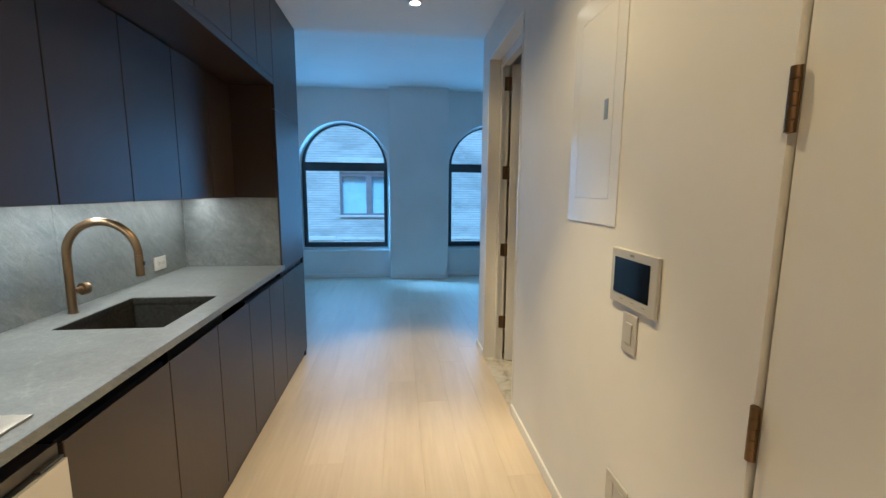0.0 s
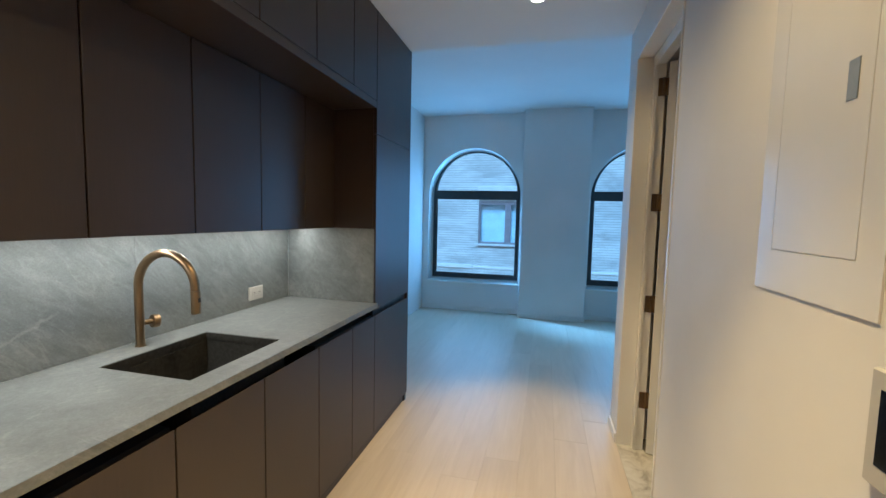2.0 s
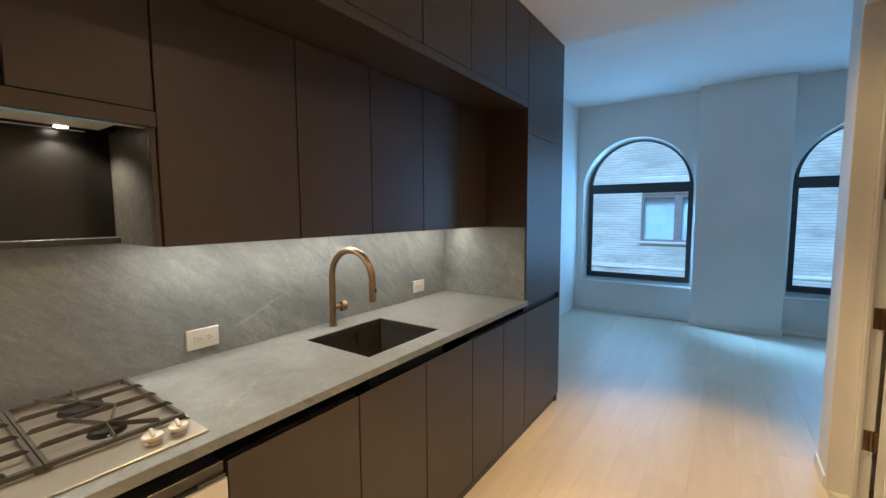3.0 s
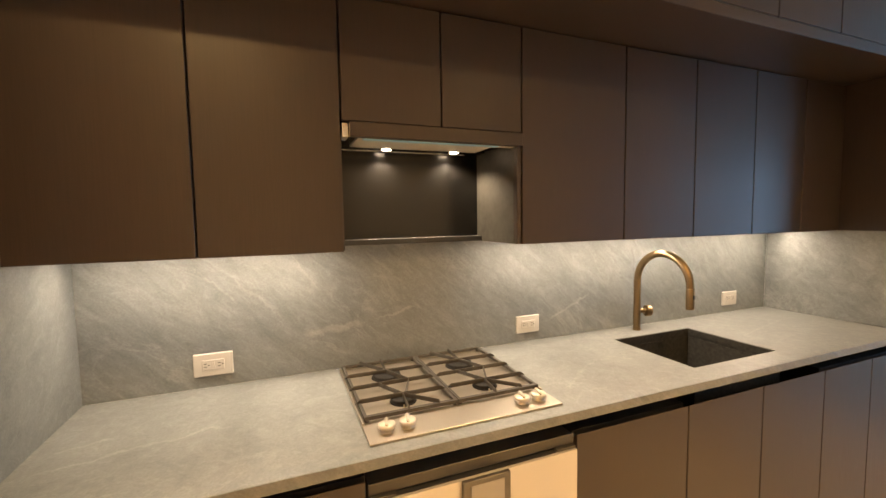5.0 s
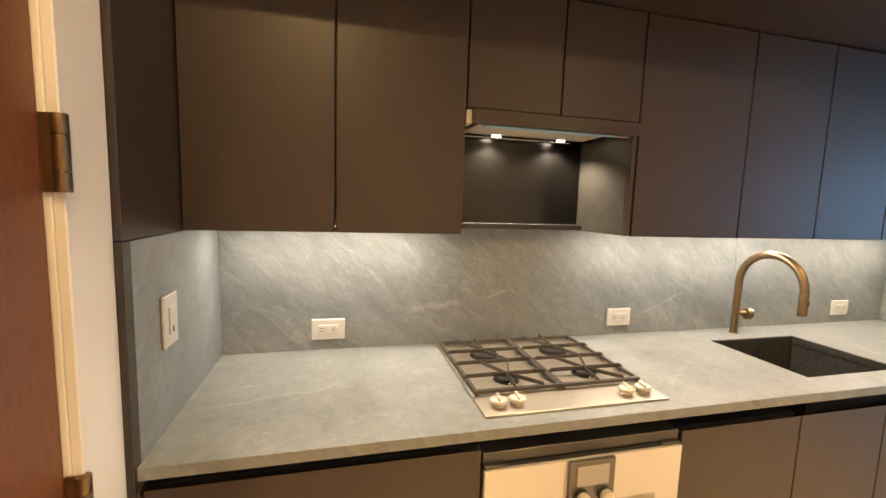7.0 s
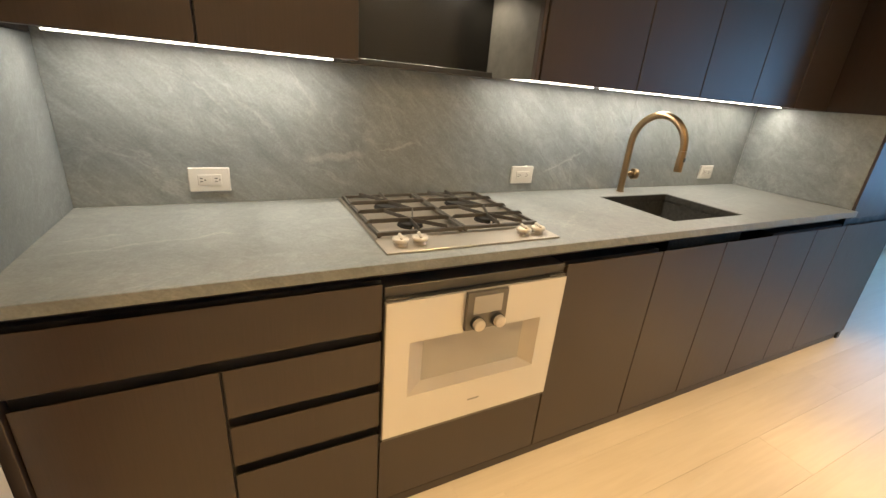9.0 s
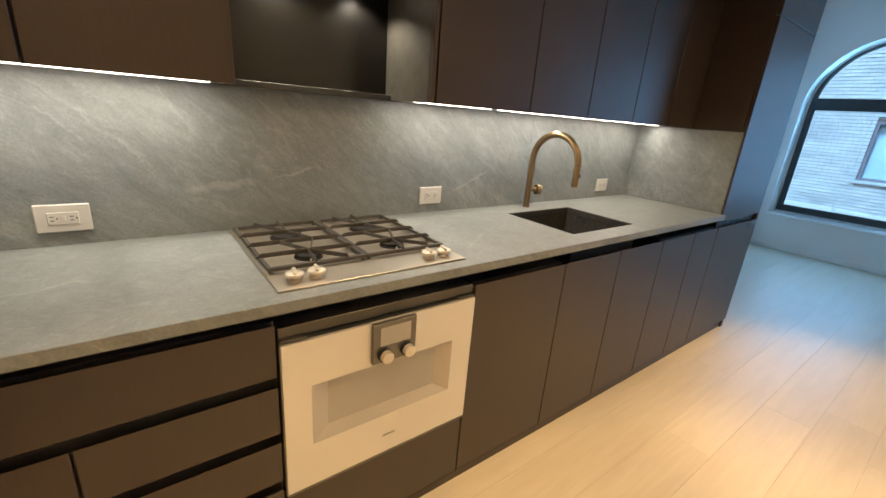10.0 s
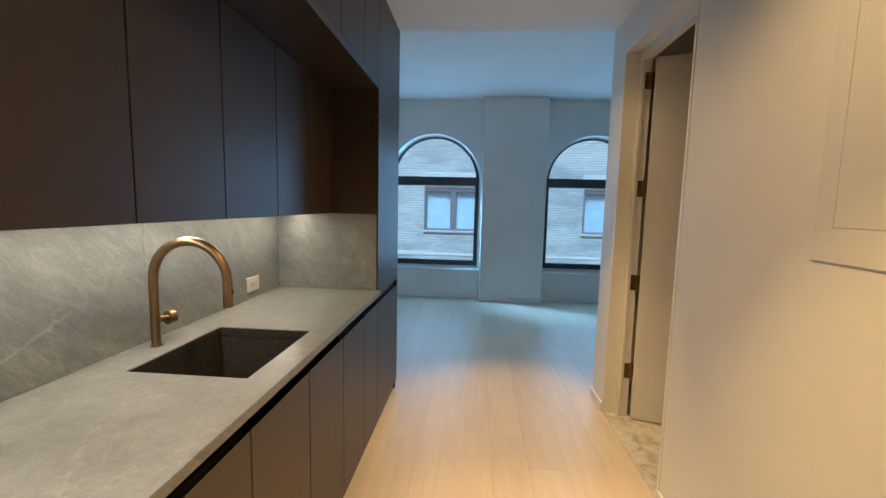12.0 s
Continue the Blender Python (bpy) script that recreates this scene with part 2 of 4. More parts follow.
FILTER = mottled("pale_aluminium_filter", (0.66, 0.63, 0.57), (0.72, 0.69, 0.63), 0.4, 4, 300, 0.1, metal=0.35)
KNOB = brushed("satin_nickel_knob", (0.74, 0.68, 0.58), 0.36, (200, 200, 200), 0.45)
IRON = mottled("black_cast_iron", (0.046, 0.042, 0.037), (0.074, 0.068, 0.059), 0.38, 40, 700, 0.3, 0.0006)
CAP = mottled("matt_black_burner_enamel", (0.012, 0.0115, 0.011), (0.020, 0.019, 0.018), 0.62, 30, 500, 0.1, 0.0004)
CAP.node_tree.nodes["Principled BSDF"].inputs["Specular IOR Level"].default_value = 0.2
SINK = mottled("black_granite_composite", (0.034, 0.034, 0.032), (0.056, 0.056, 0.052), 0.6, 60, 900, 0.2, 0.0004)
OVEN_FACE = mottled("silver_backed_glass", (0.68, 0.66, 0.62), (0.71, 0.69, 0.65), 0.22, 2, 90, 0.02, 0.0004, metal=0.25, spread=0.04)
OVEN_GREY = mottled("grey_oven_cavity_glass", (0.40, 0.38, 0.34), (0.45, 0.43, 0.39), 0.2, 2, 60, 0.02, 0.0003, spread=0.05)
OVEN_SIDE = mottled("pale_grey_inner_frame", (0.46, 0.42, 0.37), (0.52, 0.48, 0.42), 0.38, 3, 80, 0.02)
OVEN_TRIM = mottled("dark_grey_vent_trim", (0.080, 0.075, 0.068), (0.100, 0.094, 0.085), 0.38, 6, 200, 0.04, metal=0.5)
OVEN_DARK = mottled("dark_grey_oven_trim", (0.16, 0.15, 0.135), (0.19, 0.18, 0.162), 0.36, 6, 200, 0.04, metal=0.6)
HOOD_SIDE = mottled("smudged_grey_metal_side", (0.056, 0.051, 0.042), (0.072, 0.066, 0.054), 0.42, 16, 240, 0.05, metal=0.3, spread=0.10)
SINK.node_tree.nodes["Principled BSDF"].inputs["Specular IOR Level"].default_value = 0.3
# cheek edge that the led light misses: its shade is put into the colour
EDGE = mottled("shade_dark_edge", (0.028, 0.025, 0.022), (0.040, 0.036, 0.032), 0.5, 20, 300, 0.1)
BLACK_GLASS = mottled("black_screen_glass", (0.004, 0.005, 0.007), (0.006, 0.007, 0.009), 0.10, 4, 40, 0.0, spread=0.03)
HOOD_BACK = mottled("black_enamel_hood_back", (0.0022, 0.0020, 0.0017), (0.0032, 0.0029, 0.0025), 0.235, 2, 120, 0.0, spread=0.02)
HOOD_BACK.node_tree.nodes["Principled BSDF"].inputs["Specular IOR Level"].default_value = 0.55
FRAME_PAINT = mottled("dark_grey_window_paint", (0.030, 0.034, 0.036), (0.045, 0.050, 0.052), 0.45, 6, 150, 0.08)
PANE = glass("window_glass")
FILM = mottled("pale_blue_protective_film", (0.32, 0.68, 0.93), (0.40, 0.74, 0.95), 0.4, 20, 90, 0.05)
GREY_LATCH = mottled("grey_blue_latch_plastic", (0.24, 0.29, 0.36), (0.29, 0.34, 0.42), 0.4, 20, 90, 0.03)
INK = mottled("grey_print", (0.20, 0.19, 0.18), (0.24, 0.23, 0.22), 0.5, 20, 90, 0.0)
SLOT = mottled("dark_socket_slot", (0.03, 0.03, 0.03), (0.04, 0.04, 0.04), 0.5, 20, 90, 0.0)
BRICK = whitewashed()
MORTAR = mottled("grey_mortar", (0.34, 0.34, 0.33), (0.46, 0.46, 0.45), 0.95, 3, 60, 0.4, 0.004)
BLIND = mottled("white_blind_cloth", (0.52, 0.53, 0.56), (0.60, 0.61, 0.64), 0.8, 4, 60, 0.1)
LEDGE = mottled("pale_limestone_ledge", (0.70, 0.70, 0.69), (0.78, 0.78, 0.77), 0.85, 4, 60, 0.2, 0.004)
SILL = mottled("grey_stone_sill", (0.52, 0.52, 0.53), (0.60, 0.60, 0.61), 0.85, 4, 60, 0.2, 0.004)
MAROON = mottled("maroon_window_paint", (0.24, 0.21, 0.235), (0.28, 0.25, 0.275), 0.5, 6, 90, 0.1)
LAMP_FACE = glow("warm_lamp_lens", (1.0, 0.80, 0.55), 14.0)
LED_FACE = glow("led_strip_lens", (1.0, 0.86, 0.74), 9.0)
HOOD_FACE = glow("hood_lamp_lens", (1.0, 0.86, 0.66), 18.0)

# ---- building blocks ----
ORIGIN = {}


def box(bm, a, c, bevel=0.0, segments=1):
    """A box between two corners, its edges rounded by bevel."""
    lo, hi = [min(p, q) for p, q in zip(a, c)], [max(p, q) for p, q in zip(a, c)]
    made = bmesh.ops.create_cube(bm, size=1)["verts"]
    for v in made:
        v.co = Vector([lo[i] if v.co[i] < 0 else hi[i] for i in range(3)])
    if bevel:
        edges = list({e for v in made for e in v.link_edges})
        bmesh.ops.bevel(bm, geom=edges, offset=bevel, segments=segments, affect="EDGES", profile=0.5, clamp_overlap=True)
    return bm


def boxes(*list_of, bevel=0.0):
    bm = bmesh.new()
    for a, c in list_of:
        box(bm, a, c, bevel)
    return bm


def rod(bm, a, c, r1, r2=None, sides=20, bevel=0.0):
    """A capped cylinder or cone from a to c."""
    a, c = Vector(a), Vector(c)
    way = c - a
    made = bmesh.ops.create_cone(bm, cap_ends=True, segments=sides, radius1=r1, radius2=r1 if r2 is None else r2, depth=way.length)["verts"]
    if bevel:
        rims = [e for e in {e for v in made for e in v.link_edges} if abs(e.verts[0].co.z - e.verts[1].co.z) < 1e-6]
        out = bmesh.ops.bevel(bm, geom=rims, offset=bevel, segments=2, affect="EDGES", profile=0.5, clamp_overlap=True)
        made = list({v for f in out["faces"] for v in f.verts} | {v for v in made if v.is_valid})
    turn = Matrix.Translation((a + c) / 2) @ way.to_track_quat("Z", "Y").to_matrix().to_4x4()
    bmesh.ops.transform(bm, matrix=turn, verts=made)
    return bm


def tube(bm, points, radius, sides=18):
    """A round tube swept along points, with capped ends."""
    points = [Vector(p) for p in points]
    rings, up = [], None
    for i, p in enumerate(points):
        way = (points[min(i + 1, len(points) - 1)] - points[max(i - 1, 0)]).normalized()
        if up is None:
            up = Vector((0, 1, 0)) if abs(way.y) < 0.9 else Vector((1, 0, 0))
        side = way.cross(up).normalized()
        up = side.cross(way).normalized()
        r = radius[i] if isinstance(radius, list) else radius
        rings.append([bm.verts.new(p + r * (math.cos(a) * side + math.sin(a) * up)) for a in (2 * math.pi * k / sides for k in range(sides))])
    for p, q in zip(rings, rings[1:]):
        for k in range(sides):
            bm.faces.new((p[k], p[(k + 1) % sides], q[(k + 1) % sides], q[k]))
    bm.faces.new(list(reversed(rings[0])))
    bm.faces.new(rings[-1])
    return bm


def sheet(outer, holes, axis, at, thick):
    """A plate with holes. Loops are (u, v) pairs: (y, z) for axis x, (x, z) for axis y, (x, y) for axis z; from at to at + thick."""
    bm = bmesh.new()
    spot = {"x": lambda u, v: (at, u, v), "y": lambda u, v: (u, at, v), "z": lambda u, v: (u, v, at)}[axis]
    edges = []
    for loop in (outer, *holes):
        vs = [bm.verts.new(spot(*p)) for p in loop]
        edges += [bm.edges.new((vs[i], vs[(i + 1) % len(vs)])) for i in range(len(vs))]
    bmesh.ops.triangle_fill(bm, use_beauty=True, use_dissolve=False, edges=edges)
    out = bmesh.ops.extrude_face_region(bm, geom=bm.faces[:])
    push = Vector([thick if axis == k else 0 for k in "xyz"])
    bmesh.ops.translate(bm, vec=push, verts=[g for g in out["geom"] if isinstance(g, bmesh.types.BMVert)])
    return bm


def rect(u0, v0, u1, v1):
    return [(u0, v0), (u1, v0), (u1, v1), (u0, v1)]


def arch(u0, u1, v0, spring, steps=40):
    c, r = (u0 + u1) / 2, (u1 - u0) / 2
    return [(u0, v0), (u1, v0)] + [(c + r * math.cos(math.pi * k / steps), spring + r * math.sin(math.pi * k / steps)) for k in range(steps + 1)]


def link(name, bm, mat, origin, smooth=False):
    bmesh.ops.recalc_face_normals(bm, faces=bm.faces[:])
    bmesh.ops.translate(bm, vec=-Vector(origin), verts=bm.verts[:])
    me = bpy.data.meshes.new(name)
    bm.to_mesh(me)
    bm.free()
    me.materials.append(mat)
    if smooth:
        for p in me.polygons:
            p.use_smooth = True
        me.set_sharp_from_angle(angle=radians(40))
    return new(name, me)


def structure(name, bm, mat, label, category="", base=(0, 0, 0)):
    ob = link(name, bm, mat, base)
    ob.location = base
    ORIGIN[ob] = Vector(base)
    return tagged(ob, label, category or name.split("_")[0], kind="structure")


def thing(name, base, label, category, group="", kind=""):
    ob = new(name)
    ob.empty_display_size = 0.1
    ob.location = base
    ORIGIN[ob] = Vector(base)
    return tagged(ob, label, category, group, kind)


def part(name, bm, mat, parent, label="", smooth=False):
    """Links bm, which is drawn in the world's metres, as one mesh under a thing or a part."""
    ob = link(name, bm, mat, ORIGIN[parent], smooth)
    ob.parent = parent
    ORIGIN[ob] = ORIGIN[parent]
    return tagged(ob, label)


# ---- setting: floors, walls, ceilings ----
FRONT = 0.625          # front of the base and tall cabinets
UPPER = 0.342          # front of the wall cabinets
EAST = 2.165           # corridor wall
END = 3.31             # end of the worktop, start of the tall cabinet
TALL = 3.96            # end of the tall cabinet and of the low ceiling
LOW, HIGH = 2.70, 3.02
FACE = 7.22            # window wall

floor = structure("floor", boxes(((-0.4, -0.35, -0.12), (6.2, 7.6, -0.014))), CARCASS, "pale limed oak plank floor running through kitchen and living room", "floor")
structure("bathroom_floor", sheet([(EAST, 2.835), (2.32, 2.835), (2.32, 1.6), (4.3, 1.6), (4.3, 3.85), (2.32, 3.85), (2.32, 3.735), (EAST, 3.735)], [], "z", -0.012, 0.014), MARBLE, "mottled beige and grey marble floor in the bathroom doorway", "floor")

structure("wall_west", boxes(((-0.40, -0.35, 0), (-0.25, 7.6, HIGH))), WALL, "plain white painted wall of the living room", "wall")
structure("wall_kitchen_back", boxes(((-0.25, -0.2, 0), (-0.021, TALL - 0.004, LOW))), WALL, "plain white wall behind the kitchen cabinets", "wall")
structure("wall_south", sheet(rect(-0.25, 0, EAST, LOW), [[(0.775, 0.0005), (1.737, 0.0005), (1.737, 2.432), (0.775, 2.432)]], "y", -0.032, -0.15), WALL, "white wall around the entrance door", "wall")
structure("wall_east", sheet(rect(-0.182, 0, 4.0, LOW), [rect(0.20, 0.0005, 1.10, 2.43), rect(2.83, 0.0005, 3.745, 2.48)], "x", EAST, 0.15), WALL, "white corridor wall with a closet door and an open bathroom doorway", "wall")
structure("wall_living_south", boxes(((EAST, 3.85, LOW), (2.315, 4.0, HIGH)), ((2.3155, 3.85, 0), (6.0, 4.0, HIGH))), WALL, "plain white wall of the living room beside the corridor", "wall")
structure("wall_living_east", boxes(((6.0, 3.85, 0), (6.15, 7.6, HIGH))), WALL, "plain white end wall of the living room", "wall")
WIN = [(-0.155, 1.275), (2.265, 3.69)]
structure("wall_north", sheet(rect(-0.25, 0, 6.0, HIGH), [arch(a, c, 0.455, 1.805) for a, c in WIN], "y", FACE, 0.36), WALL, "white wall with two arched window openings", "wall")
structure("pilaster", boxes(((1.304, 7.03, 0), (2.234, FACE - 0.0005, HIGH)), bevel=0.004), WALL, "broad white plastered pier between the arched windows", "wall")
structure("ceiling_kitchen", boxes(((-0.25, -0.2, LOW), (EAST + 0.15, TALL, LOW + 0.12)), ((-0.25, TALL - 0.1, LOW + 0.12), (EAST, TALL, HIGH))), CEILING, "lowered white plaster ceiling over the kitchen", "ceiling")
structure("ceiling_living", boxes(((-0.4, TALL - 0.1, HIGH), (6.15, 7.6, HIGH + 0.12))), CEILING, "white plaster ceiling of the living room", "ceiling")
structure("wall_bathroom", boxes(((4.3, 1.45, 0), (4.42, 3.85, 2.7)), ((2.3155, 1.45, 0), (4.3, 1.6, 2.7))), WALL, "plain white bathroom walls", "wall")
structure("ceiling_bathroom", boxes(((2.3155, 1.45, 2.7), (4.42, 3.85, 2.8))), CEILING, "white bathroom ceiling", "ceiling")
structure("baseboard", boxes(((EAST - 0.013, 1.135, 0), (EAST - 0.0005, 2.829, 0.065)), bevel=0.003), TRIM, "low white painted baseboard along the corridor", "baseboard")
structure("baseboard_corner", boxes(((EAST - 0.013, 3.7455, 0), (EAST - 0.0005, 4.012, 0.065)), ((EAST - 0.013, 4.0005, 0), (5.99, 4.013, 0.065)), bevel=0.003), TRIM, "low white baseboard round the corridor corner", "baseboard")
structure("baseboard_north", boxes(((-0.249, FACE - 0.013, 0), (1.303, FACE - 0.0005, 0.065)), ((2.2345, FACE - 0.013, 0), (5.99, FACE - 0.0005, 0.065)), ((1.292, 7.018, 0), (2.246, 7.0295, 0.065)), bevel=0.003), TRIM, "low white baseboard under the windows", "baseboard")

# windows
GL = 7.45
for k, (a, c) in enumerate(WIN, 1):
    fa, fc, z0, spring, w = a + 0.022, c - 0.022, 0.485, 1.807, 0.046
    win = structure(f"window_{k}", sheet(arch(fa, fc, z0, spring), [rect(fa + w, z0 + 0.062, fc - w, 1.765), arch(fa + w, fc - w, 1.875, 1.8752)[0:1] + arch(fa + w, fc - w, 1.875, spring + 0.03)[1:]], "y", GL - 0.03, 0.07), FRAME_PAINT, "tall arched window with dark painted metal frame and transom", "window")
    inner = part("sash", sheet(rect(fa + w - 0.004, z0 + 0.06, fc - w + 0.004, 1.767), [rect(fa + w + 0.012, z0 + 0.078, fc - w - 0.012, 1.752)], "y", GL - 0.012, 0.04), FRAME_PAINT, win)
    lower = part("pane", boxes(((fa + w, GL + 0.004, z0 + 0.062), (fc - w, GL + 0.010, 1.765))), PANE, win, "clear lower glass pane")
    upper = part("pane", sheet(arch(fa + w - 0.004, fc - w + 0.004, 1.87, spring + 0.03), [], "y", GL + 0.004, 0.006), PANE, win, "clear half-round glass pane")
    lower.visible_shadow = upper.visible_shadow = False
    part("window_sill", boxes(((a - 0.02, FACE - 0.028, 0.432), (min(c + 0.02, 1.302) if k == 1 else c + 0.02, GL - 0.031, 0.457)), bevel=0.004), TRIM, win, "white painted sill board")
    part("bead", sheet(arch(a + 0.0005, c - 0.0005, 0.4575, 1.805), [arch(fa + 0.004, fc - 0.004, 0.49, spring)], "y", GL - 0.018, 0.016), TRIM, win, "white painted stop around the frame")

# ---- doors ----


def hinge(door, x, y, z, along, out, high=0.115, wide=0.03, barrel=0.0075):
    """A butt hinge: knuckle barrel and two leaves; along the wall, out from it."""
    al, o = Vector(along), Vector(out)
    at = Vector((x, y, z))
    bm = bmesh.new()
    for k in range(5):
        lo = at + Vector((0, 0, -high / 2 + k * high / 5 + 0.0006)) + o * 0.006
        rod(bm, lo, lo + Vector((0, 0, high / 5 - 0.0012)), barrel, sides=12)
    h = part("hinge", bm, HINGE, door, "aged bronze butt hinge", True)
    leaf = bmesh.new()
    box(leaf, at - al * wide + Vector((0, 0, -high / 2)) + o * 0.0005, at + al * wide + Vector((0, 0, high / 2)) + o * 0.003)
    part("hinge_leaf", leaf, HINGE, h)


HINGES = (0.335, 0.955, 1.585, 2.275)

entry = structure("door_1", boxes(((0.790, -0.084, 0.006), (1.722, -0.040, 2.415)), bevel=0.002), DOOR_WOOD, "closed flat entrance door of red-brown mahogany veneer", "door", (0.803, -0.05, 0))
for z in (0.31, 0.945, 1.535, 2.21):
    knuckles = bmesh.new()
    for k in range(3):
        lo = z - 0.060 + (0.0, 0.032, 0.088)[k]
        rod(knuckles, (0.7905, -0.013, lo + 0.0005), (0.7905, -0.013, lo + (0.032, 0.056, 0.032)[k] - 0.0005), 0.0115, sides=18, bevel=0.001)
    h = part("hinge", knuckles, HINGE, entry, "aged bronze butt hinge", True)
    part("hinge_leaf", boxes(((0.7885, -0.0395, z - 0.060), (0.7925, -0.0245, z + 0.060)), bevel=0.0006), HINGE, h)
structure("door_frame_entry", boxes(((FRONT + 0.028, -0.0315, 0), (0.7870, -0.014, 2.50)), ((1.7255, -0.0315, 0), (1.82, -0.014, 2.50)), ((0.7870, -0.0315, 2.4205), (1.7255, -0.014, 2.50)), ((0.7755, -0.15, 0.001), (0.7870, -0.0318, 2.4315)), ((1.7255, -0.15, 0.001), (1.7365, -0.0318, 2.4315)), ((0.7872, -0.15, 2.4205), (1.7253, -0.0318, 2.4315)), ((0.7872, -0.15, 0.001), (0.802, -0.0845, 2.42)), ((1.7105, -0.15, 0.001), (1.7253, -0.0845, 2.42)), bevel=0.002), TRIM, "white enamelled frame round the entrance door", "door frame")

closet = structure("door_2", boxes(((EAST + 0.008, 0.206, 0.006), (EAST + 0.048, 1.088, 2.424)), bevel=0.002), TRIM, "closed flat white closet door in the corridor", "door", (EAST + 0.03, 1.088, 0))
for z in (0.30, 0.945, 1.61, 2.26):
    hinge(closet, EAST + 0.002, 1.093, z, (0, 1, 0), (-1, 0, 0), 0.12, 0.010, 0.009)
structure("closet_back", boxes(((EAST + 0.06, 0.1, 0), (EAST + 0.1495, 1.2, 2.5))), CARCASS, "dark closet interior behind the door", "wall")

jam = structure("door_frame_bathroom", boxes(((EAST - 0.005, 2.8305, 0.002), (EAST + 0.152, 2.848, 2.462)), ((EAST - 0.005, 3.727, 0.002), (EAST + 0.0875, 3.7445, 2.462)), ((EAST - 0.005, 2.8305, 2.4625), (EAST + 0.0875, 3.7445, 2.4795)), ((EAST + 0.088, 3.692, 0.002), (EAST + 0.152, 3.7445, 2.412)), ((EAST + 0.088, 2.8485, 2.4125), (EAST + 0.152, 3.7445, 2.4795)), bevel=0.002), TRIM, "white enamelled jamb of the bathroom doorway", "door frame")
part("door_stop", boxes(((EAST + 0.088, 3.68, 0.002), (EAST + 0.104, 3.6915, 2.40)), ((EAST + 0.088, 2.8485, 0.002), (EAST + 0.104, 2.86, 2.40)), ((EAST + 0.088, 2.8485, 2.4005), (EAST + 0.104, 3.6915, 2.412)), bevel=0.001), TRIM, jam)
leaf = boxes(((2.335, 3.648, 0.012), (3.18, 3.688, 2.408)), bevel=0.002)
bmesh.ops.rotate(leaf, cent=(2.322, 3.688, 0), matrix=Matrix.Rotation(radians(-17), 3, "Z"), verts=leaf.verts[:])
bath = structure("door_3", leaf, TRIM, "white flush bathroom door standing open", "door", (2.33, 3.688, 0))
for z in HINGES:
    hinge(bath, EAST + 0.142, 3.6915, z, (1, 0, 0), (0, -1, 0), 0.105)

# ---- kitchen cabinets ----


def slab_front(a, c):
    return box(bmesh.new(), a, c, 0.0016)


GAP = 0.0026
# cabinets over the niche, flush with the tall unit
tops = [(0.0, 0.391), (0.391, 0.771), (0.771, 1.38), (1.38, 1.845), (1.845, 2.25), (2.25, 2.632), (2.632, 3.0), (3.0, END)]
for a, c in tops:
    t = thing("ceiling_cabinet", (0.3, (a + c) / 2, 2.165), "dark stained oak cabinet fitted under the ceiling", "cabinet", "cabinets under the ceiling")
    part("body", boxes(((0.0, a + 0.0005, 2.166), (FRONT - 0.022, c - 0.0005, LOW - 0.001))), CARCASS, t)
    part("door", slab_front((FRONT - 0.0215, a + GAP, 2.166), (FRONT, c - GAP, LOW - 0.004)), DARK_WOOD, t)
t = thing("niche_board", (0.3, 1.65, 2.12), "dark stained oak soffit board above the recessed wall cabinets", "panel")
part("board", boxes(((0.0, 0.001, 2.122), (FRONT, END - 0.001, 2.1625)), bevel=0.0012), DARK_WOOD, t)

uppers = [(0.0, 0.391), (0.391, 0.771), (1.38, 1.845), (1.845, 2.229), (2.229, 2.612), (2.612, 2.98), (2.98, END)]
for a, c in uppers:
    t = thing("wall_cabinet", (0.17, (a + c) / 2, 1.385), "dark stained oak wall cabinet above the stone backsplash", "cabinet", "wall cabinets")
    # body coloured black so the seams between doors look deep in shade
    part("body", boxes(((0.0, a + 0.0008, 1.4), (UPPER - 0.022, c - 0.0008, 2.1205))), CHANNEL, t)
    part("light_rail", boxes(((UPPER - 0.036, a + 0.0002, 1.3852), (UPPER - 0.022, c - 0.0004, 1.3998))), CHANNEL, t)
    part("door", slab_front((UPPER - 0.0215, a + GAP, 1.385), (UPPER, c - GAP, 2.119)), DARK_WOOD, t)
t = thing("hood_cabinet", (0.17, 1.075, 1.77), "dark stained oak cabinet pair over the range hood", "cabinet")
part("body", boxes(((0.0, 0.772, 1.80), (UPPER - 0.022, 1.379, 2.1205))), CARCASS, t)
for a, c in ((0.771, 1.085), (1.085, 1.38)):
    part("door", slab_front((UPPER - 0.0215, a + GAP, 1.768), (UPPER, c - GAP, 2.119)), DARK_WOOD, t)

# range hood
h = thing("range_hood", (0.17, 1.075, 1.39), "built-in slide-out range hood with two small lamps", "range hood")
part("visor", slab_front((UPPER - 0.016, 0.795, 1.722), (UPPER + 0.010, 1.378, 1.765)), DARK_WOOD, h, "dark wood visor front")
part("visor_edge", boxes(((UPPER - 0.075, 0.776, 1.7235), (UPPER - 0.017, 0.7945, 1.765)), bevel=0.001), STEEL, h, "steel runner end")
part("canopy", boxes(((0.012, 0.776, 1.742), (UPPER - 0.018, 1.376, 1.798)), bevel=0.001), HOOD_BACK, h)
part("filter", boxes(((0.104, 0.832, 1.733), (UPPER - 0.042, 1.318, 1.7415)), bevel=0.001), FILTER, h, "pale aluminium grease filter")
part("film", boxes(((UPPER - 0.041, 0.84, 1.7205), (UPPER - 0.0175, 1.30, 1.733))), FILM, h, "pale blue protective film strip")
part("film_end", boxes(((UPPER - 0.041, 1.302, 1.7215), (UPPER - 0.0175, 1.362, 1.733))), FILTER, h, "bare end of the visor rail")
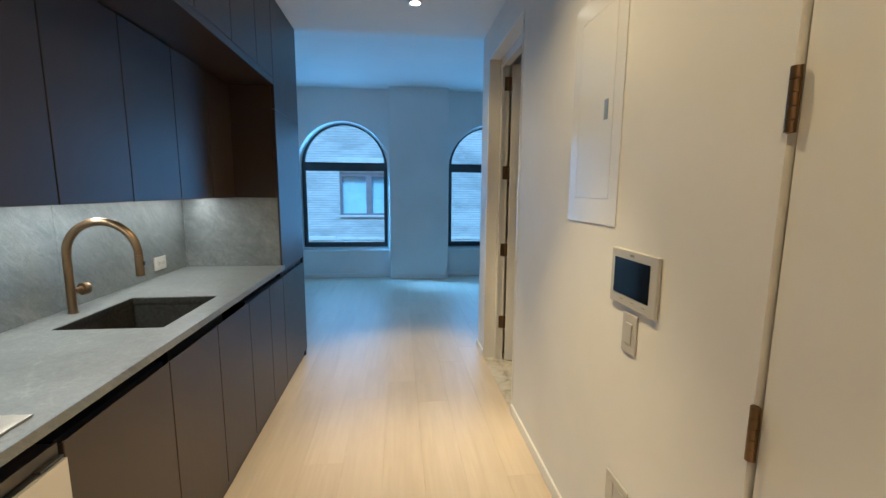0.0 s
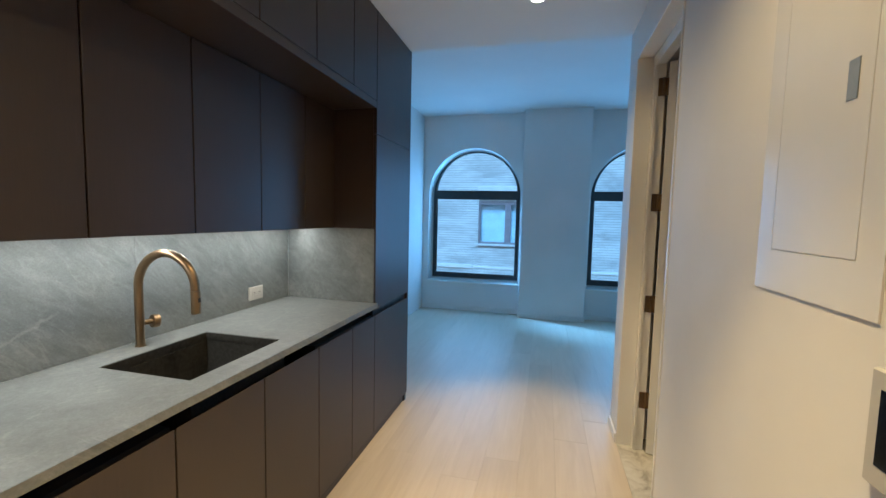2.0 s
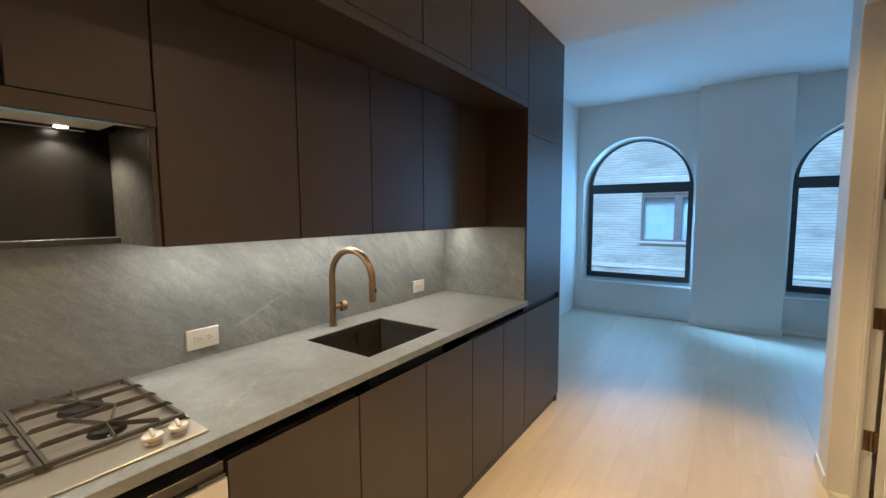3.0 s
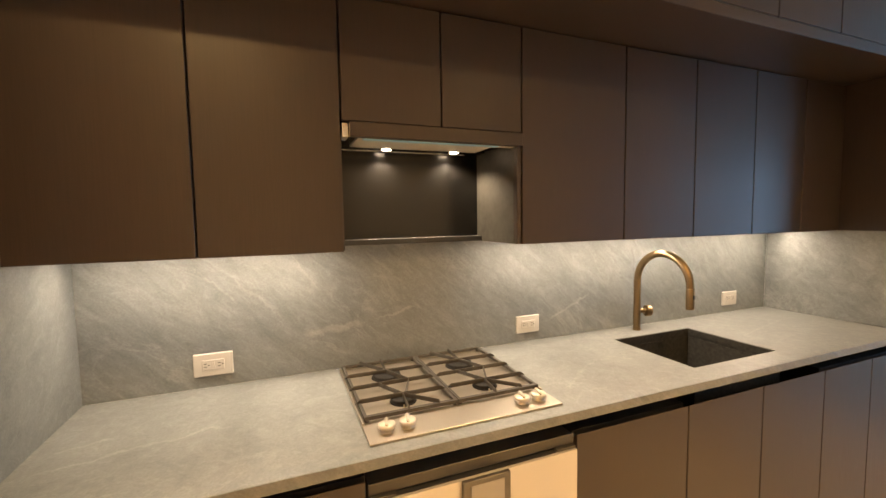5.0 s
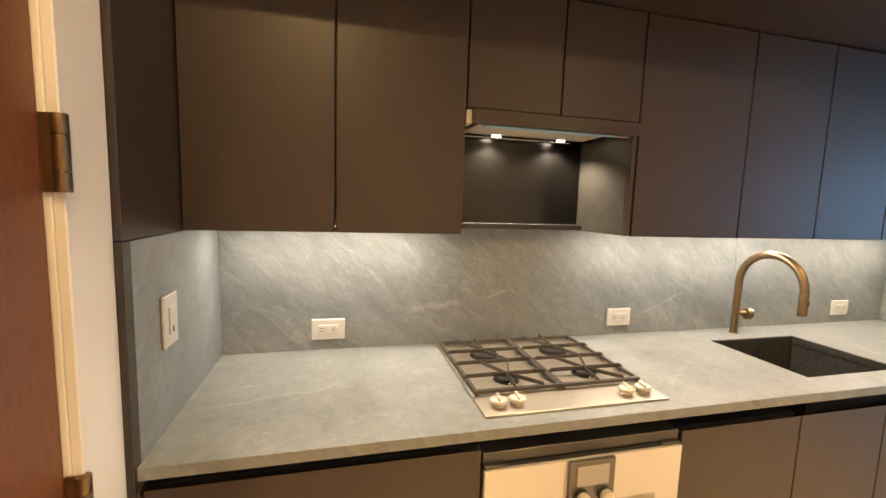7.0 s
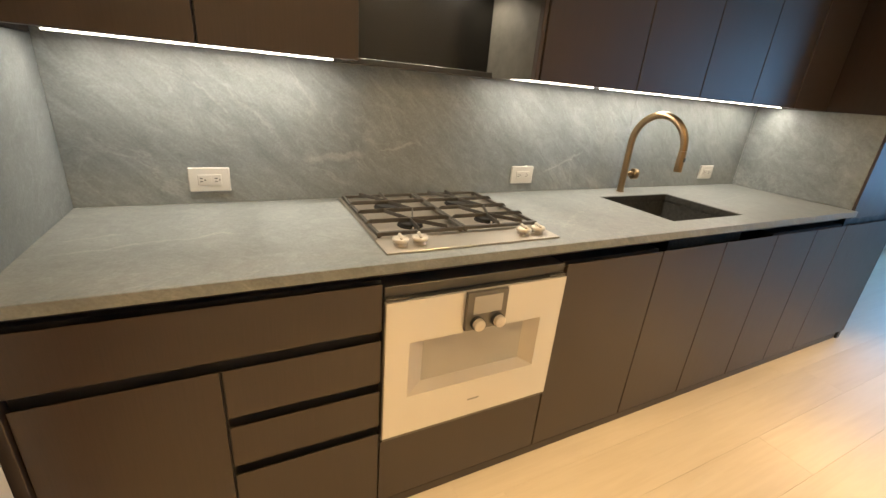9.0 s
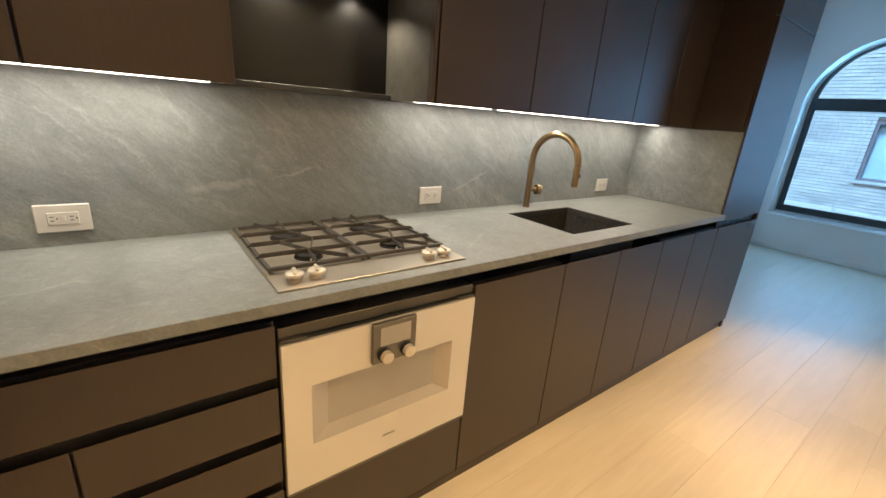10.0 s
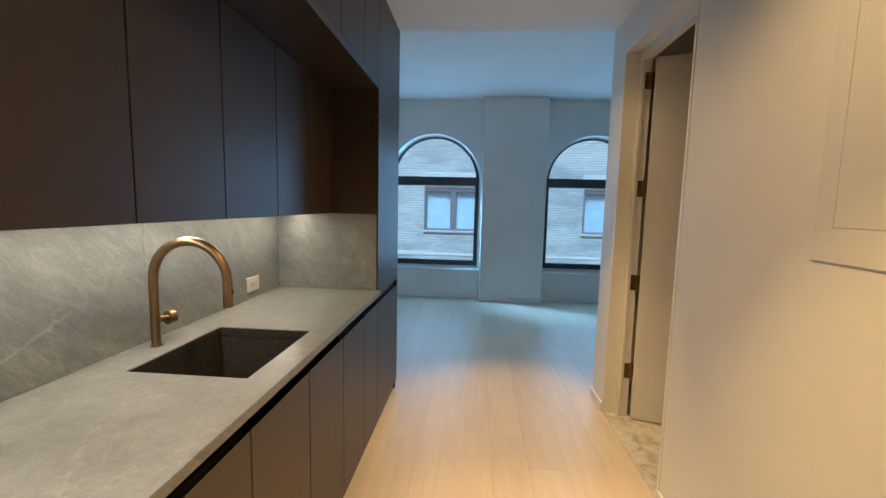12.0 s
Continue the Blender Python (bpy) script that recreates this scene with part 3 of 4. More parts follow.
part("lamp_rail", boxes(((0.0465, 0.776, 1.7335), (0.1035, 1.36, 1.7415)), bevel=0.001), HOOD_BACK, h, "black lamp rail")
part("back_strip", boxes(((0.0345, 0.776, 1.7325), (0.046, 1.30, 1.7415)), bevel=0.001), FILTER, h, "thin pale metal strip")
for hy in (0.968, 1.235):
    part("lamp", rod(bmesh.new(), (0.085, hy, 1.7313), (0.085, hy, 1.7328), 0.0165, sides=24), HOOD_FACE, h, "lit round hood lamp")
part("back_panel", boxes(((0.0015, 0.7745, 1.398), (0.030, 1.3625, 1.741)), bevel=0.001), HOOD_BACK, h, "black glossy back panel")
part("side_panel", boxes(((0.0015, 0.7713, 1.388), (UPPER - 0.0225, 0.7742, 1.741))), DARK_WOOD, h)
part("side_panel", boxes(((0.0015, 1.363, 1.386), (UPPER - 0.024, 1.3785, 1.741)), bevel=0.001), HOOD_SIDE, h, "smudged grey metal cheek")
part("side_edge", boxes(((UPPER - 0.0235, 1.363, 1.386), (UPPER - 0.004, 1.3785, 1.741)), bevel=0.001), DARK_WOOD, h)
part("rail", boxes(((0.0305, 0.7745, 1.387), (0.072, 1.3622, 1.407)), bevel=0.0008), CHANNEL, h, "black rail along the foot of the panel")

# led strips under the wall cabinets
for ya, yb in LED_RUNS:
    s = thing("led_strip", (0.14, (ya + yb) / 2, 1.38), "lit led strip in a metal profile under the cabinets", "light", "led strips")
    part("profile", boxes(((0.129, ya, 1.3915), (0.151, yb, 1.3998)), bevel=0.001), STEEL, s)
    part("lens", boxes(((0.132, ya + 0.003, 1.3875), (0.148, yb - 0.003, 1.3914)), bevel=0.0015), LED_FACE, s, "glowing white lens")

# stone: worktop, backsplash, cheeks
top = thing("worktop", (0.3, 1.65, 0.885), "honed grey stone worktop with slanting pale veins", "worktop")
SX0, SX1, SY0, SY1 = 0.148, 0.540, 1.993, 2.468
slab = sheet(rect(0.0005, 0.0005, 0.643, END - 0.0005), [rect(SX0, SY0, SX1, SY1)], "z", 0.886, 0.029)
edges = [e for e in slab.edges if all(abs(v.co.x - 0.643) < 1e-5 for v in e.verts) and abs(e.verts[0].co.z - e.verts[1].co.z) < 1e-5]
bmesh.ops.bevel(slab, geom=edges, offset=0.002, segments=2, affect="EDGES", profile=0.5)
part("slab", slab, WORKTOP, top)
sp = thing("backsplash", (0, 1.65, 0.915), "grey stone backsplash with pale slanting veins", "backsplash")
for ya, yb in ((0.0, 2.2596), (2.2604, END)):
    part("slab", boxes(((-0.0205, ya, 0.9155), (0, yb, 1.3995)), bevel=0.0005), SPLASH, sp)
ck = thing("stone_cheek", (0.3, -0.014, 0.88), "grey stone end panel beside the entrance", "panel")
part("slab", boxes(((-0.02, -0.029, 0.862), (0.6195, -0.0006, 1.383)), bevel=0.001), STONE, ck)
# front edge of the stone, darkened by colour to look shaded
part("front_edge", boxes(((0.6197, -0.0036, 0.862), (0.652, -0.0006, 1.383))), EDGE, ck, "front edge of the cheek, coloured dark as in shade")
ck = thing("stone_cheek", (0.3, END - 0.01, 0.915), "grey stone end panel against the tall cabinet", "panel")
part("slab", boxes(((0.0006, END - 0.0005, 0.9155), (FRONT - 0.012, END + 0.012, 1.384)), bevel=0.001), STONE, ck)
t = thing("end_panel", (0.3, -0.014, 1.385), "dark stained oak end panel beside the entrance", "panel")
part("edge", boxes(((0.620, -0.030, 0.862), (0.652, -0.004, 1.3835)), bevel=0.001), EDGE, t, "edge strip coloured dark as in shade")
part("panel", boxes(((-0.02, -0.029, 1.3852), (0.650, -0.0006, LOW - 0.001)), bevel=0.001), DARK_WOOD, t)
part("panel", boxes(((-0.02, -0.029, 0.0), (0.636, -0.0006, 0.8608)), bevel=0.001), DARK_WOOD, t)

# base units
BF = FRONT


def grip_front(a, c):
    """A door or drawer front whose top edge slopes down behind, to be gripped from above."""
    (x0, y0, z0), (x1, y1, z1) = a, c
    bm = slab_front(a, c)
    # the slope hides the lit top edge, so the gap shows only black body
    for v in bm.verts:
        if v.co.z > z1 - 0.004:
            v.co.z -= 0.021 * (x1 - v.co.x) / (x1 - x0)
    return bm


def carcass(t, a, c, z1=0.835):
    # black body stands in for the shade behind the fronts
    part("body", boxes(((0.0, a + 0.0006, 0.061), (BF - 0.022, c - 0.0006, z1))), CHANNEL, t)


u = thing("drawer_cabinet", (0.3, 0.38, 0.06), "dark stained oak base cabinet with drawers and a door", "cabinet")
carcass(u, 0.0, 0.762, 0.853)
part("drawer_front", grip_front((BF - 0.0215, GAP, 0.708), (BF, 0.762 - GAP, 0.852)), DARK_WOOD, u, "wide top drawer front")
part("door", grip_front((BF - 0.0215, GAP, 0.063), (BF, 0.371 - GAP, 0.680)), DARK_WOOD, u)
for za, zb in ((0.538, 0.680), (0.381, 0.510), (0.063, 0.352)):
    part("drawer_front", grip_front((BF - 0.0215, 0.371 + GAP, za), (BF, 0.762 - GAP, zb)), DARK_WOOD, u)
bases = [(1.386, 1.857), (1.857, 2.252), (2.252, 2.645), (2.645, 3.0), (3.0, END)]
for a, c in bases:
    u = thing("base_cabinet", (0.3, (a + c) / 2, 0.06), "dark stained oak base cabinet with a handleless door", "cabinet", "base cabinets")
    carcass(u, a, c, 0.66 if 1.8 < a < 2.6 else 0.835)
    part("door", grip_front((BF - 0.0215, a + GAP, 0.063), (BF, c - GAP, 0.834)), DARK_WOOD, u)
u = thing("grip_channel", (0.58, 1.65, 0.86), "black recessed grip channel below the worktop", "trim")
part("channel", boxes(((0.562, 0.001, 0.8535), (0.585, END - 0.001, 0.8855)), ((0.5855, 0.001, 0.8795), (0.612, END - 0.001, 0.8855))), CHANNEL, u)
u = thing("plinth", (0.5, 2.0, 0), "black recessed plinth under the cabinets", "trim")
part("board", boxes(((0.54, 0.001, 0.0), (0.588, TALL - 0.012, 0.0605))), CHANNEL, u)
part("foot", boxes(((0.5885, TALL - 0.04, 0.0), (0.618, TALL - 0.004, 0.0605)), bevel=0.002), CHANNEL, u, "black end block")
u = thing("toe_strip", (0.6, 1.65, 0), "dark oak strip along the floor under the doors", "trim")
part("strip", boxes(((0.5885, 0.001, 0.0), (0.606, TALL - 0.041, 0.036)), bevel=0.001), DARK_WOOD, u)

u = thing("tall_cabinet", (0.3, 3.63, 0.06), "tall dark stained oak cabinet with flush doors", "cabinet")
part("body", boxes(((0.0, END + 0.0125, 0.061), (FRONT - 0.022, TALL - 0.0225, LOW - 0.001))), CHANNEL, u)
part("side_panel", boxes(((0.0, END + 0.0005, 1.385), (FRONT - 0.022, END + 0.012, 2.1215))), DARK_WOOD, u)
part("side_panel", boxes(((-0.02, TALL - 0.022, 0.061), (FRONT - 0.001, TALL, LOW - 0.001)), bevel=0.001), DARK_WOOD, u)
for za, zb in ((0.063, 0.834), (0.873, 1.966), (1.970, LOW - 0.004)):
    part("door", (grip_front if zb < 0.9 else slab_front)((FRONT - 0.0215, END + GAP, za), (FRONT, TALL - 0.0225 - GAP, zb)), DARK_WOOD, u)

# oven
o = thing("oven", (0.35, 1.075, 0.32), "built-in oven with a pale silver glass door", "oven")
OA, OB = 0.764, 1.382
part("body", boxes(((0.05, OA + 0.004, 0.322), (BF - 0.015, OB - 0.004, 0.8345))), OVEN_DARK, o)
part("top_trim", boxes(((BF - 0.0145, OA + 0.002, 0.8065), (BF - 0.006, OB - 0.002, 0.8365)), bevel=0.0015), OVEN_TRIM, o, "dark grey vent trim")
part("vent_slot", boxes(((BF - 0.0145, OA + 0.07, 0.7972), (BF + 0.003, OB - 0.07, 0.8))), SLOT, o)
for ya, yb in ((OA + 0.004, OA + 0.069), (OB - 0.069, OB - 0.004)):
    part("bracket", boxes(((BF - 0.0145, ya, 0.7985), (BF + 0.006, yb, 0.806)), bevel=0.001), OVEN_TRIM, o)
WY0, WY1, WZ0, WZ1 = 0.838, 1.298, 0.474, 0.662
face = sheet(rect(OA + 0.003, 0.334, OB - 0.003, 0.7965), [rect(WY0, WZ0, WY1, WZ1)], "x", BF - 0.003, 0.015)
d = part("door", face, OVEN_FACE, o, "pale silver glass door")
bm = bmesh.new()
ring = [(BF + 0.0115, WY0, WZ0), (BF + 0.0115, WY1, WZ0), (BF + 0.0115, WY1, WZ1), (BF + 0.0115, WY0, WZ1)]
deep = [(BF - 0.010, WY0 + 0.052, WZ0 + 0.030), (BF - 0.010, WY1 - 0.052, WZ0 + 0.030), (BF - 0.010, WY1 - 0.052, WZ1 - 0.012), (BF - 0.010, WY0 + 0.052, WZ1 - 0.012)]
va, vb = [bm.verts.new(p) for p in ring], [bm.verts.new(p) for p in deep]
for k in range(4):
    bm.faces.new((va[k], va[(k + 1) % 4], vb[(k + 1) % 4], vb[k]))
part("inner_frame", bm, OVEN_SIDE, d, "sloping pale grey inner frame")
part("window", boxes(((BF - 0.0138, WY0 + 0.045, WZ0 + 0.022), (BF - 0.0098, WY1 - 0.045, WZ1 - 0.006))), OVEN_GREY, d, "grey inner glass")
part("door_edge", boxes(((BF - 0.003, OA + 0.003, 0.3275), (BF + 0.0135, OB - 0.003, 0.3335)), ((BF - 0.0035, OA - 0.0005, 0.3275), (BF + 0.009, OA + 0.0025, 0.7965))), OVEN_DARK, d)
cp = part("control_panel", boxes(((BF + 0.0125, 1.006, 0.672), (BF + 0.0255, 1.146, 0.7975)), bevel=0.0015), OVEN_DARK, o, "dark grey control block")
part("display", boxes(((BF + 0.0257, 1.028, 0.726), (BF + 0.0268, 1.126, 0.784))), OVEN_GREY, cp, "grey display")
for ky in (1.042, 1.114):
    kn = part("knob", rod(bmesh.new(), (BF + 0.0259, ky, 0.698), (BF + 0.050, ky, 0.698), 0.0195, 0.018, 28, 0.002), KNOB, cp, "round satin metal knob", True)
    part("knob_ring", rod(bmesh.new(), (BF + 0.0257, ky, 0.698), (BF + 0.036, ky, 0.698), 0.0212, sides=28), SLOT, kn, smooth=True)
part("badge", boxes(((BF + 0.0122, 1.052, 0.395), (BF + 0.0128, 1.096, 0.401))), INK, d, "small grey badge")
u = thing("drawer_cabinet", (0.3, 1.075, 0.06), "dark stained oak drawer unit below the oven", "cabinet")
carcass(u, 0.762, 1.386, 0.315)
part("drawer_front", slab_front((BF - 0.0215, 0.762 + GAP, 0.063), (BF, 1.386 - GAP, 0.314)), DARK_WOOD, u)

# cooktop
c = thing("gas_cooktop", (0.3, 1.07, 0.915), "stainless steel gas cooktop with cast iron grates", "cooktop")
CX0, CX1, CY0, CY1 = 0.030, 0.591, 0.779, 1.362
part("tray", boxes(((CX0, CY0, 0.9155), (CX1, CY1, 0.9205)), bevel=0.001), TRAY, c, "brushed steel tray")
for ya in (CY0 + 0.0005, CY1 - 0.007):
    part("rim", boxes(((CX0 + 0.002, ya, 0.9207), (0.487, ya + 0.0065, 0.9262)), bevel=0.001), TRAY, c)
BURNERS = ((0.172, 0.055), (0.382, 0.043))
for gy in (0.926, 1.208):
    for gx, r in BURNERS:
        b = part("burner", rod(bmesh.new(), (gx, gy, 0.9207), (gx, gy, 0.9253), r * 0.98, r * 0.92, 28, 0.001), CAP, c, "dark burner crown", True)
        part("burner_cap", rod(bmesh.new(), (gx, gy, 0.9255), (gx, gy, 0.9346), r * 0.92, r * 0.86, 28, 0.002), CAP, b, "black enamelled burner cap", True)
        part("igniter", rod(bmesh.new(), (gx + r * 1.25, gy - 0.012, 0.9207), (gx + r * 1.25, gy - 0.012, 0.933), 0.003, sides=8), KNOB, b, smooth=True)


def rib(bm, a, e, sharp=(0.0, 0.0), low=0.9350, top=0.9478, wide=0.0060):
    """A cast rib from a to e, narrower at its top; sharp: how far the top falls back at each end."""
    a, e = Vector((*a, 0)), Vector((*e, 0))
    way = (e - a).normalized()
    side = Vector((-way.y, way.x, 0))
    rows = []
    for z, half, cut_a, cut_e in ((low, wide / 2, 0, 0), (top - 0.003, wide * 0.42, sharp[0] * 0.7, sharp[1] * 0.7), (top, wide * 0.22, sharp[0], sharp[1])):
        rows.append([bm.verts.new(p + Vector((0, 0, z))) for p in (a + way * cut_a + side * half, a + way * cut_a - side * half, e - way * cut_e - side * half, e - way * cut_e + side * half)])
    for lo, hi in zip(rows, rows[1:]):
        for k in range(4):
            bm.faces.new((lo[k], lo[(k + 1) % 4], hi[(k + 1) % 4], hi[k]))
    bm.faces.new(rows[0][::-1])
    bm.faces.new(rows[-1])


for ga, gc, gm in ((0.788, 1.0685, 0.926), (1.0715, 1.353, 1.208)):
    x0, x1, xm = 0.040, 0.478, 0.274
    xb, xf = 0.168, 0.380
    bm = sheet(rect(x0, ga, x1, gc), [rect(x0 + 0.011, ga + 0.009, x1 - 0.012, gc - 0.009)], "z", 0.9270, 0.010)
    for v in bm.verts:
        if v.co.z > 0.93:
            v.co.x += 0.0015 if v.co.x < xm else -0.0015
    over_a, over_c = (0.009, 0.0) if ga < 0.9 else (0.0, 0.009)
    for gx in (xb, xm, xf):
        rib(bm, (gx, ga - over_a), (gx, gc + over_c), (0.016, 0.016))
    for a, e in (((x0 - 0.004, gm + 0.008), (xb, gm)), ((x0 + 0.004, gm - 0.075), (xb, gm)), ((xb, gm), (xm, gm + 0.050)),
                 ((xm, gm + 0.050), (xf, gm + 0.008)), ((xm, gm - 0.052), (xf, gm)), ((xf, gm), (x1 - 0.004, gm + 0.088)), ((xf, gm), (x1 + 0.002, gm - 0.010))):
        rib(bm, a, e, (0.006 if a[0] < xb else 0.0, 0.006 if e[0] > xf else 0.0), top=0.9470, wide=0.0052)
    for fx in (x0 + 0.008, x1 - 0.008):
        for fy in (ga + 0.008, gc - 0.008):
            rod(bm, (fx, fy, 0.9207), (fx, fy, 0.928), 0.006, sides=10)
    part("grate", bm, IRON, c, "black cast iron grate")
for ky in (0.836, 0.894, 1.254, 1.312):
    k = part("knob", rod(bmesh.new(), (0.537, ky, 0.9305), (0.537, ky, 0.9410), 0.0242, 0.0228, 28, 0.003), KNOB, c, "satin metal control knob", True)
    part("stem", rod(bmesh.new(), (0.537, ky, 0.9207), (0.537, ky, 0.9303), 0.019, 0.013, 24), TRAY, k, smooth=True)
    bm = boxes(((0.5148, ky - 0.005, 0.9412), (0.5592, ky + 0.005, 0.9490)), bevel=0.003)
    bmesh.ops.rotate(bm, cent=(0.535, ky, 0.94), matrix=Matrix.Rotation(radians(-12), 3, "Z"), verts=bm.verts[:])
    part("grip", bm, KNOB, k)

# sink
s = thing("undermount_sink", (0.345, 2.23, 0.70), "black composite undermount sink bowl", "sink")
part("flange", sheet(rect(SX0 - 0.02, SY0 - 0.02, SX1 + 0.02, SY1 + 0.02), [rect(SX0 - 0.002, SY0 - 0.002, SX1 + 0.002, SY1 + 0.002)], "z", 0.872, 0.0135), SINK, s)
part("bowl_floor", boxes(((SX0 - 0.012, SY0 - 0.012, 0.668), (SX1 + 0.012, SY1 + 0.012, 0.6798))), SINK, s)
bm = sheet(rect(SX0 - 0.012, SY0 - 0.012, SX1 + 0.012, SY1 + 0.012), [rect(SX0 - 0.002, SY0 - 0.002, SX1 + 0.002, SY1 + 0.002)], "z", 0.68, 0.1915)
part("bowl", bm, SINK, s)
# thin lining added over the cut stone edge to make it dark
rim = sheet(rect(SX0 + 0.0003, SY0 + 0.0003, SX1 - 0.0003, SY1 - 0.0003), [rect(SX0 + 0.003, SY0 + 0.003, SX1 - 0.003, SY1 - 0.003)], "z", 0.886, 0.0255)
part("rim", rim, SINK, s, "black lining added to darken the stone edge of the cut-out")
dr = part("drain", rod(bmesh.new(), (0.33, 2.23, 0.6802), (0.33, 2.23, 0.684), 0.045, sides=32, bevel=0.0015), OVEN_DARK, s, "round dark drain strainer", True)
part("drain_cap", rod(bmesh.new(), (0.33, 2.23, 0.6842), (0.33, 2.23, 0.689), 0.03, sides=28, bevel=0.001), STEEL, dr, smooth=True)

# faucet
f = thing("kitchen_faucet", (0.066, 2.217, 0.915), "brushed bronze gooseneck faucet beside the sink", "faucet")
FX, FY, FR = 0.066, 2.217, 0.140
path = [(FX, FY, 0.9157), (FX, FY, 0.96), (FX, FY, 1.08)] + [(FX + FR - FR * math.cos(math.pi * k / 24), FY, 1.163 + FR * math.sin(math.pi * k / 24)) for k in range(25)]
part("neck", tube(bmesh.new(), path, 0.0165, 22), BRONZE, f, smooth=True)
part("base_ring", rod(bmesh.new(), (FX, FY, 0.9155), (FX, FY, 0.920), 0.0195, sides=28, bevel=0.001), BRONZE, f, smooth=True)
sh = part("spray_head", rod(bmesh.new(), (FX + 2 * FR, FY, 1.1625), (FX + 2 * FR, FY, 1.072), 0.0172, sides=24, bevel=0.002), BRONZE, f, smooth=True)
part("button", boxes(((FX + 2 * FR + 0.0165, FY - 0.006, 1.118), (FX + 2 * FR + 0.0195, FY + 0.006, 1.135)), bevel=0.001), SLOT, sh, "small dark spray button")
hd = part("handle", rod(bmesh.new(), (FX + 0.004, FY + 0.015, 1.010), (FX + 0.013, FY + 0.044, 1.010), 0.0115, sides=20), BRONZE, f, smooth=True)
part("handle_disc", rod(bmesh.new(), (FX + 0.0125, FY + 0.041, 1.010), (FX + 0.020, FY + 0.066, 1.008), 0.0268, sides=28, bevel=0.003), BRONZE, hd, smooth=True)

# ---- electrical fittings ----


def outlet(y, z):
    t = thing("wall_outlet", (0, y, z), "white double socket plate on the stone backsplash", "outlet", "outlets on the backsplash")
    p = part("plate", boxes(((0.0005, y - 0.0605, z - 0.0395), (0.0095, y + 0.0605, z + 0.0395)), bevel=0.003), PLASTIC, t)
    part("insert", boxes(((0.0097, y - 0.034, z - 0.0175), (0.0125, y + 0.034, z + 0.0175)), bevel=0.001), PLASTIC, p)
    for side in (-0.021, 0.021):
        part("slots", boxes(((0.0126, y + side - 0.007, z + 0.004), (0.0130, y + side + 0.002, z + 0.0065)), ((0.0126, y + side - 0.007, z - 0.0065), (0.0130, y + side + 0.002, z - 0.004)), ((0.0126, y + side + 0.006, z - 0.002), (0.0130, y + side + 0.010, z + 0.002))), SLOT, p)
    part("button", boxes(((0.0126, y - 0.005, z - 0.008), (0.0136, y + 0.005, z + 0.008)), bevel=0.0004), PLASTIC, p)


for oy in (0.365, 1.6225, 2.985):
    outlet(oy, 0.996)

t = thing("wall_switch", (0.453, 0, 1.175), "white rocker switch on the stone end panel", "switch")
p = part("plate", boxes(((0.412, 0.0002, 1.112), (0.494, 0.007, 1.238)), bevel=0.002), PLASTIC, t)
part("rocker", boxes(((0.436, 0.0072, 1.142), (0.470, 0.011, 1.208)), bevel=0.002), PLASTIC, p)
part("dimmer", boxes(((0.450, 0.0112, 1.146), (0.456, 0.0122, 1.160))), SLOT, p)

t = thing("wall_switch", (EAST, 1.56, 0.995), "white rocker switch below the video intercom", "switch")
p = part("plate", boxes(((EAST - 0.007, 1.520, 0.932), (EAST - 0.0003, 1.598, 1.060)), bevel=0.002), PLASTIC, t)
part("rocker", boxes(((EAST - 0.011, 1.541, 0.962), (EAST - 0.0072, 1.577, 1.030)), bevel=0.002), PLASTIC, p)

t = thing("low_outlet", (EAST, 1.57, 0.42), "white socket plate low on the corridor wall", "outlet")
p = part("plate", boxes(((EAST - 0.007, 1.505, 0.362), (EAST - 0.0003, 1.635, 0.478)), bevel=0.002), PLASTIC, t)
for oy in (1.538, 1.602):
    part("insert", boxes(((EAST - 0.0095, oy - 0.018, 0.386), (EAST - 0.0072, oy + 0.018, 0.454)), bevel=0.001), PLASTIC, p)

t = thing("video_intercom", (EAST, 1.54, 1.07), "white video intercom panel with a dark screen", "intercom")
p = part("case", boxes(((EAST - 0.012, 1.429, 1.077), (EAST - 0.0003, 1.680, 1.258)), bevel=0.003), PLASTIC, t)
part("screen", boxes(((EAST - 0.0132, 1.464, 1.112), (EAST - 0.0122, 1.657, 1.229))), BLACK_GLASS, p, "dark glass screen")
part("mark", boxes(((EAST - 0.0127, 1.549, 1.239), (EAST - 0.0122, 1.572, 1.247))), INK, p, "small grey mark")
for by in (1.485, 1.545, 1.606):
    part("button", boxes(((EAST - 0.0130, by - 0.010, 1.096), (EAST - 0.0122, by + 0.010, 1.0985)), bevel=0.0003), INK, p, "small grey key")

t = thing("breaker_panel", (EAST, 1.89, 1.32), "glossy white enamelled breaker panel on the corridor wall", "electrical panel")
p = part("cover", sheet(rect(1.691, 1.322, 2.080, 2.150), [rect(1.7505, 1.4135, 2.0195, 2.0765)], "x", EAST - 0.0003, -0.0035), GLOSS, t)
d = part("door", boxes(((EAST - 0.0042, 1.752, 1.415), (EAST - 0.0006, 2.018, 2.075)), bevel=0.0008), GLOSS, t, "hinged panel door")
part("latch", boxes(((EAST - 0.0060, 1.784, 1.690), (EAST - 0.0044, 1.811, 1.760)), bevel=0.0006), GREY_LATCH, d, "small grey blue latch")

